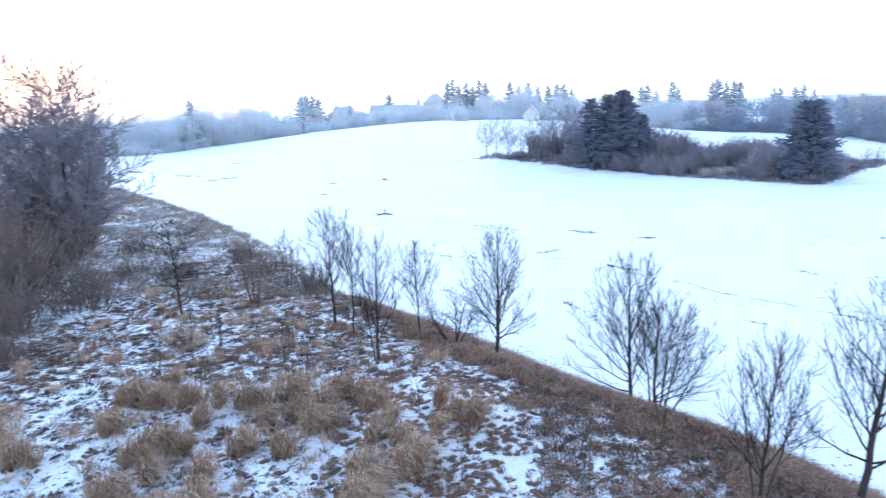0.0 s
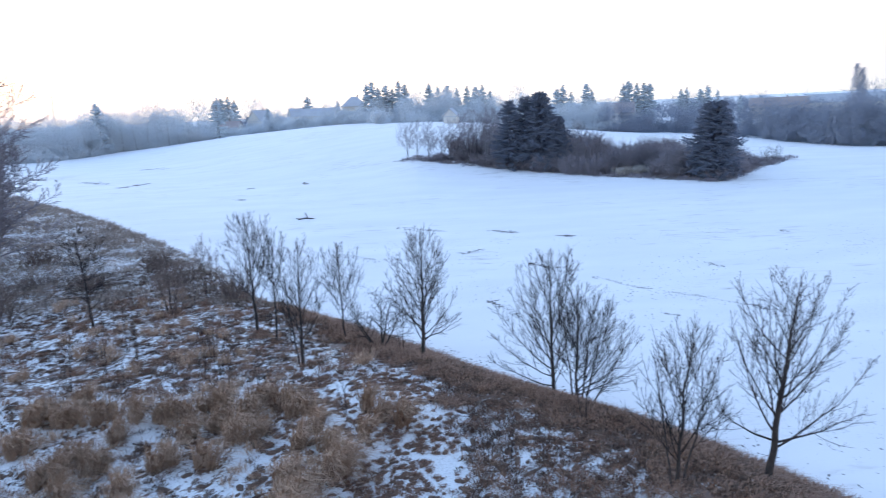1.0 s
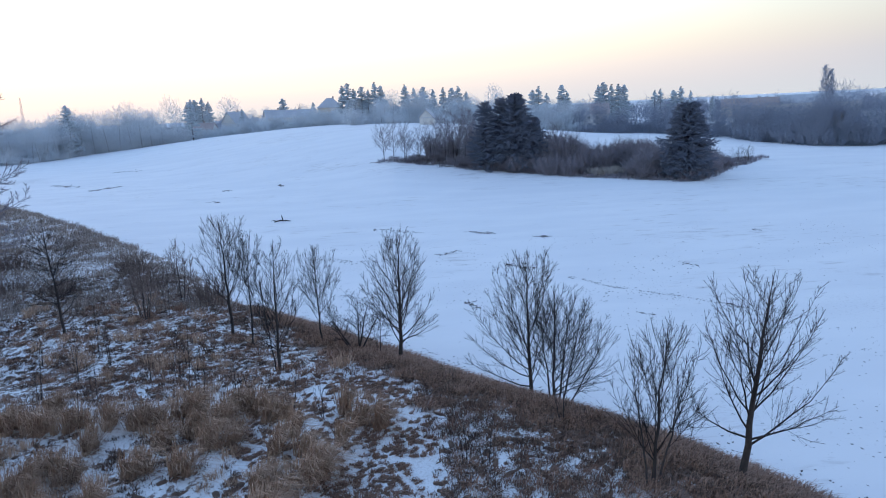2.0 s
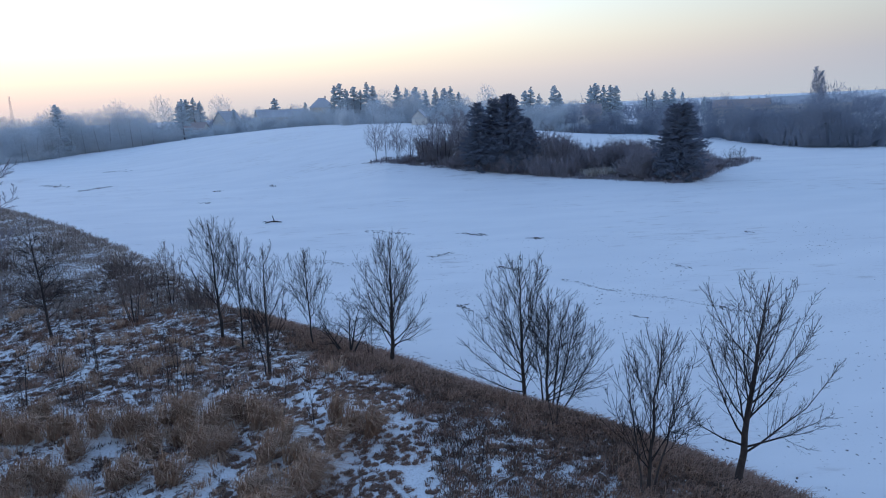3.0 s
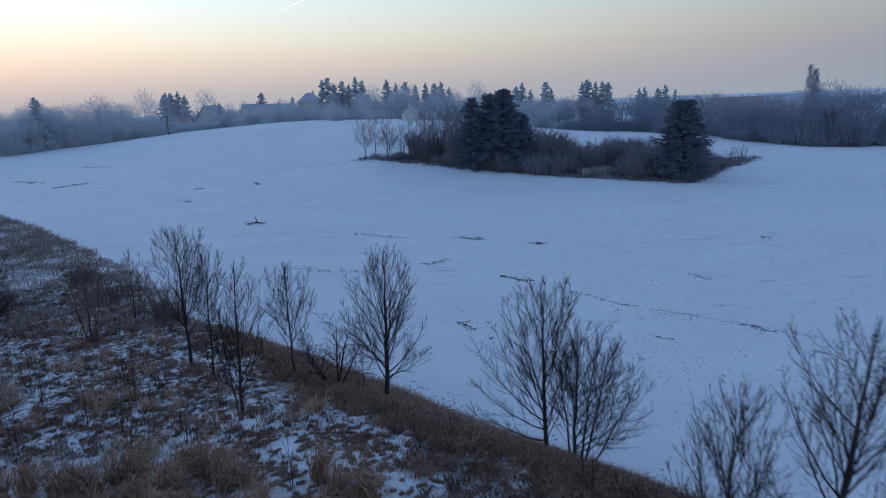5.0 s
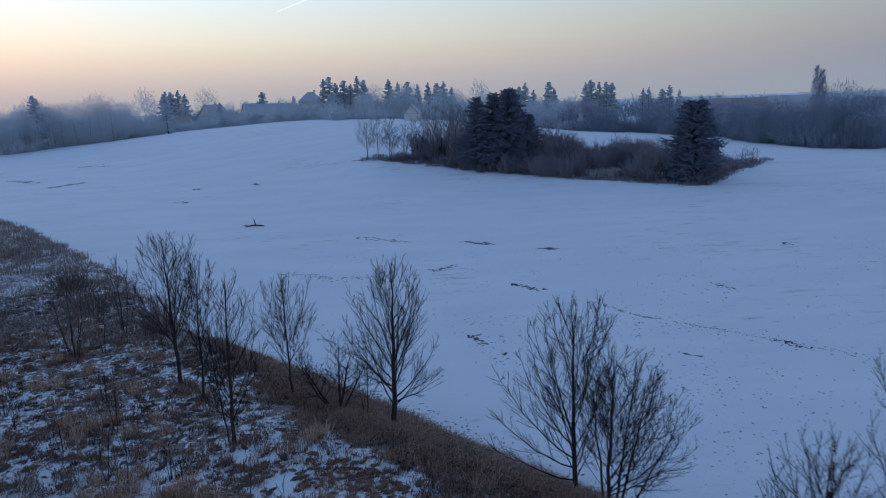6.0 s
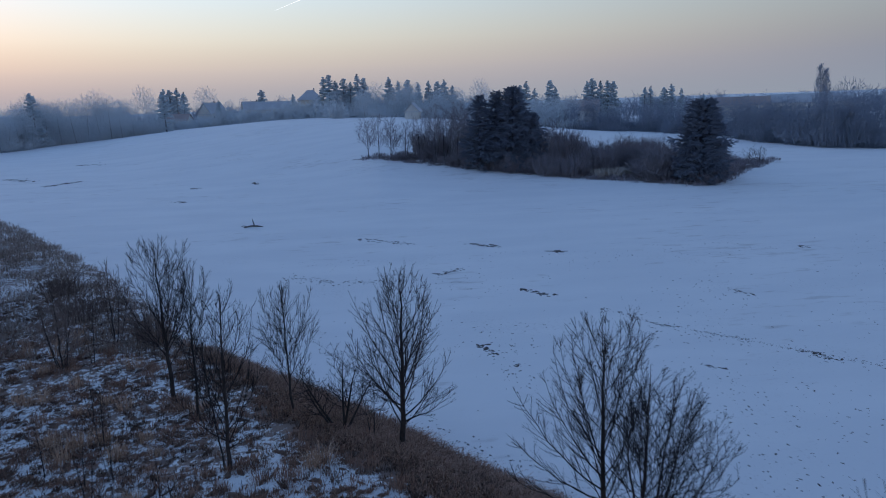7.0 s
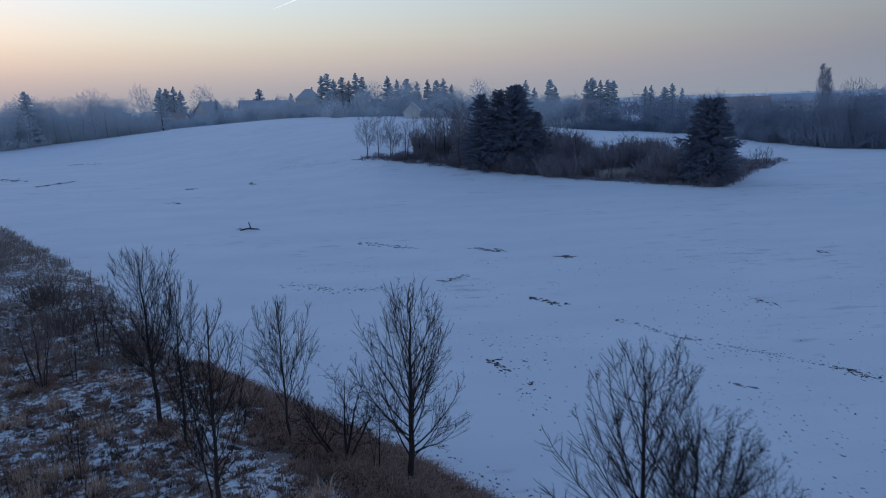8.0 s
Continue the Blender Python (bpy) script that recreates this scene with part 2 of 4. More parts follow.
    cover = n.math("SUBTRACT", n.math("ADD", n.math("ADD", fine, n.math("MULTIPLY", slope, 0.1)), n.math("MULTIPLY", n.math("SUBTRACT", wide, 0.5), 0.35)), strip)
    patch = n.step(cover, 0.41, 0.435)
    stalks = n.step(n.noise(11, 5, 0.7), 0.5, 0.68)
    floor = n.mix(patch, straw, n.mix(n.math("MULTIPLY", stalks, 0.4), white, (0.30, 0.235, 0.20)))
    # leaf litter under the copse
    one, two, three = n.dot((-0.585, -0.811, 0)), n.dot((0.742, -0.670, 0)), n.dot((0.102, 0.995, 0))
    copse = n.math("MINIMUM", n.math("MINIMUM", n.math("SUBTRACT", -105.2, one), n.math("SUBTRACT", -34.0, two)), n.math("SUBTRACT", 132.0, three))
    litter = n.step(n.math("ADD", copse, n.math("MULTIPLY", n.math("SUBTRACT", wob, 0.5), 5.0)), 0.0, 1.0)
    litter = n.math("MULTIPLY", litter, n.step(n.noise(0.5, 4), 0.68, 0.52))
    color = n.mix(bank, n.mix(litter, white, (0.16, 0.13, 0.12)), floor)
    rough = n.noise(14, 5)
    n.bump(n.math("ADD", n.math("MULTIPLY", rough, n.math("ADD", n.math("MULTIPLY", bank, 0.8), 0.2)), n.math("MULTIPLY", n.math("MULTIPLY", patch, bank), 0.8)), 0.5, 0.08)
    tagged(new("ground", buf.mesh("ground", n.done(color, 0.75, 0.25))), "snow-covered field with an overgrown grassy bank", "ground", "", "structure")


build_ground()


# ---- bare trees ----
def grow(rng, bufs, start, way, length, radius, level, spec):
    """One limb and what springs from it. bufs: wood for the lower levels, twigs above."""
    steps = ((7, 5, 3, 2) if spec["fine"] else (4, 3, 2, 1))[min(level, 3)]
    pts, radii, p, d = [start], [radius], start.copy(), way.normalized()
    bend = spec["rise"] * (0.25 if level == 0 else 1.0)
    for i in range(steps):
        d = d + Vector((rng.gauss(0, 1), rng.gauss(0, 1), rng.gauss(0, 0.6))) * spec["wander"] * (0.5 if level == 0 else 1.0) / steps ** 0.5
        d.z += bend / steps
        d.normalize()
        p = p + d * (length / steps)
        pts.append(p.copy())
        radii.append(max(radius * (1 - (i + 1) / steps * 0.88), spec["thin"] * 0.8))
    sides = (7, 4, 3, 3)[min(level, 3)] if spec["fine"] else (4, 3, 3, 3)[min(level, 3)]
    bufs[0 if level < 1 else 1].tube(pts, radii, sides)
    if level >= spec["levels"]:
        return
    count = spec["count"][level]
    count = max(1, int(count * rng.uniform(0.8, 1.2) * (1.0 if level == 0 else min(1.3, length / spec["norm"][level]))))
    for k in range(count):
        u = spec["clear"][level] + (0.98 - spec["clear"][level]) * (k + rng.random()) / count
        at = u * steps
        i = min(int(at), steps - 1)
        q = pts[i].lerp(pts[i + 1], at - i)
        ax = (pts[i + 1] - pts[i]).normalized()
        a = rng.uniform(0, 2 * math.pi) if level else (k * 2.4 + rng.uniform(-0.5, 0.5))
        side = ax.orthogonal().normalized()
        side = side * math.cos(a) + ax.cross(side) * math.sin(a)
        lean = radians(rng.uniform(*spec["lean"])) * (1.0, 0.85, 0.75)[min(level, 2)]
        out_way = ax * math.cos(lean) + side * math.sin(lean)
        size = spec["size"][level] * length * (1 - spec["taper"] * u) * rng.uniform(0.7, 1.15)
        r = max(radii[i] * rng.uniform(0.3, 0.5), spec["thin"])
        grow(rng, bufs, q, out_way, size, r, level + 1, spec)


SPEC = dict(levels=3, count=(24, 12, 6), clear=(0.22, 0.18, 0.1), lean=(22, 48), size=(0.54, 0.44, 0.42), taper=0.45, norm=(1, 2.2, 1.0),
            rise=0.75, wander=0.06, thin=0.0064, fine=True)


def bare_tree(name, m, height, radius, seed, label, category="tree", stems=((0, 0, 1.0),), group="", bark=None, twig=None, seeds=0, **change):
    """stems: (lean in x, lean in y, share of the height) for each stem from the one root."""
    rng = random.Random(seed)
    spec = {**SPEC, **change}
    crown, trunks = Buf(), []
    for k, (lx, ly, share) in enumerate(stems):
        trunks.append(Buf())
        foot = Vector((lx * 0.4 + rng.uniform(-0.05, 0.05), ly * 0.4, -0.35)) if len(stems) > 1 else Vector((0, 0, -0.35))
        grow(rng, (trunks[-1], crown), foot, Vector((lx, ly, 1)), height * share + 0.35, radius * (share ** 0.8), 0, spec)
    top = max(v[2] for v in crown.v)
    fix = height / top
    for buf in (crown, *trunks):
        buf.v = [(x * (0.5 + 0.5 * fix), y * (0.5 + 0.5 * fix), z * fix) for x, y, z in buf.v]
    tree = thing(name, m, label, category, group)
    for trunk in trunks:
        part("trunk", trunk, bark or BARK, tree)
    part("crown", crown, twig or TWIG, tree)
    if seeds:
        buf = Buf()
        for _ in range(seeds):
            p = Vector(rng.choice(crown.v))
            s = rng.uniform(0.012, 0.028)
            buf.add([tuple(p + Vector(o) * s) for o in ((1, 0, -0.6), (-0.6, 0.9, -0.7), (-0.5, -0.9, -0.5), (0, 0, 0.2), (0.1, 0, -2.4))],
                    [(0, 1, 3), (1, 2, 3), (2, 0, 3), (1, 0, 4), (2, 1, 4), (0, 2, 4)])
        tagged(part("seed_stuff", buf, SEED, tree, "dry brown hanging seed clusters"), kind="stuff")
    return tree


def foot(x, y, turn=0, scale=1.0, tilt=0):
    return pose(x, y, ground_z(x, y), tilt, 0, turn) @ Matrix.Diagonal((scale, scale, scale, 1))


def bend(p, d0, d1, length, steps, rng, wobble):
    """Points of a shoot that leaves p along d0 and ends along d1."""
    pts, q = [p.copy()], p.copy()
    for i in range(steps):
        d = d0.lerp(d1, (i + 0.5) / steps) + Vector((rng.gauss(0, wobble), rng.gauss(0, wobble), rng.gauss(0, wobble)))
        q = q + d.normalized() * (length / steps)
        pts.append(q.copy())
    return pts


def along(pts, t):
    at = t * (len(pts) - 1)
    i = min(int(at), len(pts) - 2)
    return pts[i].lerp(pts[i + 1], at - i), (pts[i + 1] - pts[i]).normalized()


def aside(axis, turn, lean):
    side = axis.orthogonal().normalized()
    side = side * math.cos(turn) + axis.cross(side) * math.sin(turn)
    return axis * math.cos(lean) + side * math.sin(lean)


UP = Vector((0, 0, 1))


def twigs(rng, buf, pts, start, gap, size, lean, lift, thin, level):
    """Shoots along a limb, shorter towards its end, with finer ones on them."""
    length = sum((b - a).length for a, b in zip(pts, pts[1:]))
    for k in range(max(1, int(length * (1 - start) / gap))):
        t = start + (0.98 - start) * rng.random()
        p, ax = along(pts, t)
        reach = size * (0.2 + 0.8 * (1 - t)) * rng.uniform(0.4, 1.3)
        d = aside(ax, rng.uniform(0, 6.283), radians(rng.uniform(*lean)))
        way = bend(p, d, (d + UP * lift).normalized(), reach, 3 if level else 2, rng, 0.03)
        buf.tube(way, [thin * (1.35 if level else 1.0), *([thin] * (len(way) - 2)), thin * 0.55], 3)
        if level:
            twigs(rng, buf, way, 0.1, 0.1, 0.16 + 0.28 * reach, (22, 52), lift * 0.5, thin * 0.52, level - 1)


def crowned_tree(name, m, height, radius, width, seed, label, category="tree", group="", lean=(0.0, 0.0), clear=0.12, boughs=24, open_to=(44, 16),
                 widest=0.25, limbs=(), stems=(), seeds=0, gap=0.17, size=1.4, lift=0.5, thin=0.0062, bark=None, twig=None):
    """A bare tree. lean: how far the top stands off the foot; width: half the crown's; open_to: a bough's angle off the trunk at its root and its tip;
    limbs: (height of the fork, reach in x, in y, rise) of its boldest boughs; stems: (x and y of the top, share of the height) of further stems from the root."""
    rng = random.Random(seed)
    tree = thing(name, m, label, category, group)
    crown = Buf()
    for k, (tx, ty, share) in enumerate(((*lean, 1.0), *stems)):
        trunk = Buf()
        h, r0 = height * share, radius * (share if k else 1.0) * (0.72 if k else 1.0)
        foot_at = Vector((0, 0, -0.35)) if not k else Vector((max(-0.3, min(0.3, tx * 0.14)), rng.uniform(-0.14, 0.14), -0.35))
        spine = [foot_at]
        for i in range(1, 11):
            u = i / 10
            spine.append(Vector((foot_at.x + tx * u ** (1.15 if not k else 0.8) + rng.gauss(0, 0.02), foot_at.y + ty * u + rng.gauss(0, 0.02), -0.35 + (h + 0.35) * u)))
        trunk.tube(spine, [max(r0 * (1.25 if i == 0 else 1.0) * (1 - i / 10) ** 0.85, thin) for i in range(11)], 7)
        part("trunk", trunk, bark or BARK, tree)
        twigs(rng, crown, spine, 0.45, gap, size * 0.9, (20, 42), lift, thin, 1)
        if not k:
            for fork, dx, dy, dz in limbs:
                p, _ = along(spine, (fork + 0.35) / (h + 0.35))
                e = p + Vector((dx, dy, dz))
                c = p + Vector((dx * 0.62, dy * 0.62, dz * 0.34))
                way = [(p * (1 - t) + c * t) * (1 - t) + (c * (1 - t) + e * t) * t for t in (i / 7 for i in range(8))]
                way = [w + Vector((rng.gauss(0, 0.025), rng.gauss(0, 0.025), rng.gauss(0, 0.02))) for w in way]
                way[0] = p
                thick = max(radius * 0.34 * (1 - fork / h) ** 0.5, 0.013)
                crown.tube(way, [max(thick * (1 - i / 7.4) ** 1.2, thin) for i in range(8)], 5)
                twigs(rng, crown, way, 0.16, gap * 0.72, size * 1.1, (22, 50), lift, thin, 1)
        count = boughs if not k else max(4, int(boughs * share * 0.5))
        for b in range(count):
            u = clear + (0.86 - clear) * (b + rng.random()) / count
            p, ax = along(spine, u)
            shape = (0.55 + 0.45 * smooth(u / widest)) * min(1.0, ((1 - u) / (1 - widest)) ** 0.8 + 0.06)
            a0, a1 = radians(open_to[0] * rng.uniform(0.8, 1.2)), radians(open_to[1] * rng.uniform(0.3, 1.4))
            length = min(width * (1.0 if not k else 0.7) * shape * rng.uniform(0.7, 1.12) / math.sin((a0 + a1) / 2), h * (1.03 - u))
            turn = b * 2.399 + rng.uniform(-0.5, 0.5)
            out_way = Vector((math.cos(turn), math.sin(turn), 0))
            d0, d1 = out_way * math.sin(a0) + UP * math.cos(a0), out_way * math.sin(a1) + UP * math.cos(a1)
            way = bend(p, (d0 + ax * 0.15).normalized(), d1, length, 6, rng, 0.045)
            thick = max(r0 * (1 - u) ** 0.85 * rng.uniform(0.22, 0.36), thin * 1.6)
            crown.tube(way, [max(thick * (1 - i / 6.5), thin * 0.9) for i in range(7)], 4)
            twigs(rng, crown, way, 0.12, gap, size * min(1.0, 0.4 + length * 0.3), (20, 44), lift, thin, 1)
    part("crown", crown, twig or TWIG, tree)
    if seeds:
        buf = Buf()
        for _ in range(seeds):
            p = Vector(rng.choice(crown.v))
            s = rng.uniform(0.012, 0.026)
            buf.add([tuple(p + Vector(o) * s) for o in ((1, 0, -0.6), (-0.6, 0.9, -0.7), (-0.5, -0.9, -0.5), (0, 0, 0.2), (0.1, 0, -2.4))],
                    [(0, 1, 3), (1, 2, 3), (2, 0, 3), (1, 0, 4), (2, 1, 4), (0, 2, 4)])
        tagged(part("seed_stuff", buf, SEED, tree, "dry brown hanging seed clusters"), kind="stuff")
    return tree


BORDER = "trees along the field border"
crowned_tree("bare_tree", foot(-8.9, 38.2), 6.65, 0.095, 1.55, 11, "tall bare tree with a straight trunk on the snowy bank", group=BORDER, lean=(-0.2, 0), clear=0.25, boughs=26, open_to=(40, 12), widest=0.4,
             limbs=((1.9, -1.5, 0.2, 2.6), (2.2, 0.9, 0.3, 3.2)))
crowned_tree("bare_tree", foot(-7.4, 36.0), 5.95, 0.055, 1.15, 12, "slender bare tree beside a taller one", group=BORDER, lean=(0.15, 0), clear=0.3, boughs=18, open_to=(34, 10), widest=0.42)
crowned_tree("bare_tree", foot(-5.3, 31.3), 6.1, 0.075, 1.45, 13, "bare tree with upright shoots in dry grass", group=BORDER, lean=(0.2, 0), clear=0.16, boughs=22, open_to=(46, 12), widest=0.3,
             limbs=((1.0, -1.45, 0.1, 1.5), (1.3, 1.25, 0.2, 2.2), (1.7, -0.9, 0.2, 3.2)), stems=((-0.5, 0.3, 0.66),))
crowned_tree("bare_tree", foot(-3.85, 35.9), 5.1, 0.055, 1.25, 14, "slim bare young tree on the field border", group=BORDER, lean=(-0.1, 0), clear=0.2, boughs=20, open_to=(42, 12), widest=0.38,
             limbs=((1.5, 1.15, 0.1, 2.0), (1.7, -1.0, 0.1, 2.2)))
bare_tree("gnarled_shrub", foot(-1.9, 34.3), 3.2, 0.07, 15, "low gnarled bare shrub with crooked stems", "shrub", stems=((0, 0, 1), (-0.6, 0.1, 0.85), (0.4, -0.1, 0.85), (-0.25, 0.2, 0.95), (0.2, 0.2, 0.95)), group=BORDER, wander=0.34, lean=(35, 75), rise=0.35, count=(18, 10, 6), size=(0.5, 0.46, 0.42), taper=0.3, clear=(0.3, 0.15, 0.1))
bare_tree("bare_sapling", foot(-0.75, 33.2), 3.6, 0.028, 16, "thin bare sapling beside a larger tree", "tree", stems=((0.05, 0, 1), (-0.12, 0, 0.75)), group=BORDER, count=(9, 5, 3), wander=0.12)
crowned_tree("bare_tree", foot(0.25, 32.7), 6.4, 0.11, 1.95, 17, "bare tree with upswept limbs and seed clusters", group=BORDER, lean=(0.18, 0), clear=0.14, boughs=30, open_to=(48, 16), widest=0.3, seeds=260, gap=0.17,
             limbs=((0.9, 1.7, 0.0, 1.0), (1.1, 1.75, 0.2, 2.2), (1.5, -1.75, 0.1, 2.3), (1.2, -1.1, 0.3, 2.6), (2.2, 1.0, 0.1, 2.8), (2.6, -0.7, 0.0, 3.0)))
crowned_tree("bare_tree", foot(5.5, 27.0), 6.1, 0.09, 1.7, 18, "broad bare tree with low sweeping limbs", group=BORDER, lean=(-0.15, 0), clear=0.12, boughs=24, open_to=(40, 14), widest=0.4,
             limbs=((0.5, -2.5, 0.2, 1.25), (0.9, -2.4, 0.1, 1.9), (1.2, -2.35, 0.2, 3.0), (1.6, -1.6, 0.3, 3.0), (2.0, -0.85, 0.1, 3.7), (2.6, 0.75, 0.1, 2.9)))
crowned_tree("bare_tree", foot(6.25, 26.2), 4.9, 0.07, 1.8, 19, "bushy bare tree with many fine twigs", group=BORDER, lean=(0.1, 0), clear=0.15, boughs=22, open_to=(46, 18), widest=0.42, gap=0.15, thin=0.0055,
             limbs=((0.6, 2.2, 0.1, 2.9), (0.9, 1.6, 0.2, 3.3), (0.5, 2.5, -0.1, 2.1), (0.4, 2.7, 0.1, 1.3)), stems=((1.1, 0.2, 0.86), (1.9, -0.1, 0.66), (-0.45, 0.2, 0.86), (0.55, -0.2, 0.92)))
crowned_tree("bare_tree", foot(7.7, 19.4), 5.1, 0.065, 1.45, 20, "open bare tree forking low into upright stems", group=BORDER, lean=(0.45, 0), clear=0.22, boughs=17, open_to=(42, 12), widest=0.35, gap=0.2,
             limbs=((0.7, -1.15, 0.1, 2.5), (0.9, 1.2, 0.1, 2.9), (0.8, -0.55, 0.2, 3.0)), stems=((-0.55, 0.2, 0.84), (1.0, 0.1, 0.8)))
bare_tree("bare_sapling", foot(10.0, 22.4), 2.3, 0.02, 21, "small bare sapling on the bank's edge", stems=((0.2, 0, 1), (-0.15, 0, 0.8)), group=BORDER, count=(9, 5, 2), wander=0.12)
crowned_tree("bare_tree", foot(10.7, 19.8), 6.55, 0.125, 1.95, 22, "wide-crowned bare tree with a stout leaning trunk", group=BORDER, lean=(0.7, -0.1), clear=0.3, boughs=18, open_to=(44, 14), widest=0.42, seeds=220, gap=0.19,
             limbs=((1.25, -1.95, 0.1, 1.35), (1.2, 2.95, 0.1, 0.85), (1.0, 3.0, 0.1, 2.7), (1.5, -1.25, 0.2, 3.3), (1.9, -0.75, -0.2, 3.9), (2.1, 1.9, 0.2, 2.5), (2.6, 2.0, -0.2, 2.7), (3.0, -0.5, 0.1, 3.0)))
BANK = "young trees on the bank"
crowned_tree("bare_tree", foot(-19.2, 41.0), 6.9, 0.09, 1.7, 31, "bare tree with drooping twigs among brown grass", group=BANK, lean=(-0.35, 0), clear=0.2, boughs=36, open_to=(62, 36), widest=0.35, lift=0.0, limbs=((1.9, -1.6, 0, 1.0), (2.2, 1.5, 0, 1.2)), gap=0.12)
crowned_tree("bare_shrub", foot(-15.2, 42.8), 3.9, 0.05, 1.3, 32, "dense dark bare shrub on the bank", "shrub", group=BANK, clear=0.15, boughs=16, open_to=(50, 30), gap=0.14, stems=((-0.8, 0.3, 0.9), (0.8, -0.3, 0.92), (0.3, 0.6, 0.8), (-0.4, -0.5, 0.75)), lift=0.2, twig=BRUSH)
crowned_tree("bare_tree", foot(-14.0, 46.2), 4.4, 0.04, 0.7, 33, "clump of thin upright bare stems", group=BANK, clear=0.2, boughs=12, open_to=(30, 10), stems=((0.5, 0.2, 0.9), (-0.4, 0.2, 0.85), (0.9, 0, 0.75)), twig=BRUSH)
for k, (sx, sy, sh) in enumerate(((-13.9, 43.1, 3.2), (-14.3, 34.9, 3.0), (-16.0, 31.3, 2.9), (-15.2, 33.4, 3.2), (-11.6, 36.9, 2.0), (-9.9, 31.6, 1.7), (-9.2, 31.9, 1.4),
                                  (-6.9, 29.4, 1.8), (-4.0, 26.4, 2.1), (-2.7, 25.3, 1.9), (-12.7, 27.5, 1.8), (2.3, 21.6, 1.9), (2.9, 21.3, 1.7), (5.9, 23.4, 2.2), (-18.3, 36.2, 2.6), (-21.0, 33.0, 2.3), (-13.0, 30.0, 2.4), (-11.5, 32.5, 2.2), (-10.2, 34.0, 2.6), (-9.0, 29.8, 1.9), (-6.2, 28.3, 1.8), (-5.0, 27.2, 1.6), (-8.2, 29.0, 2.0), (-15.5, 36.5, 3.0))):
    bare_tree("bare_sapling", foot(sx, sy), sh, 0.024, 40 + k, "thin bare sapling standing in snow and grass", stems=((0.04, 0, 1), (-0.14, 0.08, 0.7)), group="saplings on the bank", count=(8, 5, 3), size=(0.32, 0.4, 0.4), wander=0.12)
LEFT = "large trees at the end of the bank"
BIG = dict(count=(36, 13, 6), lean=(35, 72), size=(0.52, 0.42, 0.42), rise=0.4, thin=0.032, norm=(1, 4.0, 1.5), clear=(0.1, 0.12, 0.1), group=LEFT, twig=COPSE_BRUSH)
bare_tree("large_bare_tree", foot(-37.5, 60), 19.0, 0.24, 61, "large bare tree with a dense rounded crown", stems=((0, 0, 1), (0.22, 0, 0.75), (-0.25, 0.1, 0.8)), **BIG)
bare_tree("large_bare_tree", foot(-43.5, 57), 18.5, 0.24, 62, "tall dark bare tree in a thicket", stems=((0, 0, 1), (-0.2, 0.1, 0.8)), **BIG)
bare_tree("large_bare_tree", foot(-45.5, 70), 15.0, 0.2, 63, "bare tree with low spreading limbs", stems=((0.1, 0, 1), (0.45, 0.1, 0.7), (-0.2, 0, 0.8)), **BIG)


# ---- shrubs and brushwood ----
def shrub_mesh(seed, radius, height, shoots, thin=0.006, fork=5):
    rng = random.Random(seed)
    buf = Buf()
    for _ in range(shoots):
        a, s = rng.uniform(0, 2 * math.pi), rng.random() ** 0.6
        p = Vector((math.cos(a), math.sin(a), 0)) * radius * 0.7 * s
        d = Vector((math.cos(a) * s * 0.5 + rng.gauss(0, 0.5), math.sin(a) * s * 0.5 + rng.gauss(0, 0.5), rng.uniform(0.7, 1.5)))
        h = height * rng.uniform(0.6, 1.05)
        q = p + d.normalized() * h * 0.55 + Vector((rng.gauss(0, 0.06), rng.gauss(0, 0.06), 0)) * height
        e = q + (d.normalized() + Vector((rng.gauss(0, 0.3), rng.gauss(0, 0.3), 0.1))).normalized() * h * 0.45
        buf.tube([p - Vector((0, 0, 0.2)), q, e], [thin * 2.4, thin * 1.6, thin], 3)
        for _ in range(fork):
            s0 = p.lerp(q, rng.uniform(0.3, 1.0)) if rng.random() < 0.5 else q.lerp(e, rng.random())
            w = (d.normalized() * 0.7 + Vector((rng.gauss(0, 0.9), rng.gauss(0, 0.9), rng.gauss(0.15, 0.5)))).normalized()
            buf.tube([s0, s0 + w * h * rng.uniform(0.15, 0.36)], [thin * 1.3, thin * 0.8], 3)
    return buf


def place(mesh, name, m, label, category, group):
    ob = new(name, mesh)
    ob.matrix_basis = m
    return tagged(ob, label, category, group)


DRY_SHRUB = [shrub_mesh(70 + k, 1.0, 1.0, 70, 0.007).mesh("shrub", BRUSH) for k in range(3)]
rng = random.Random(7)
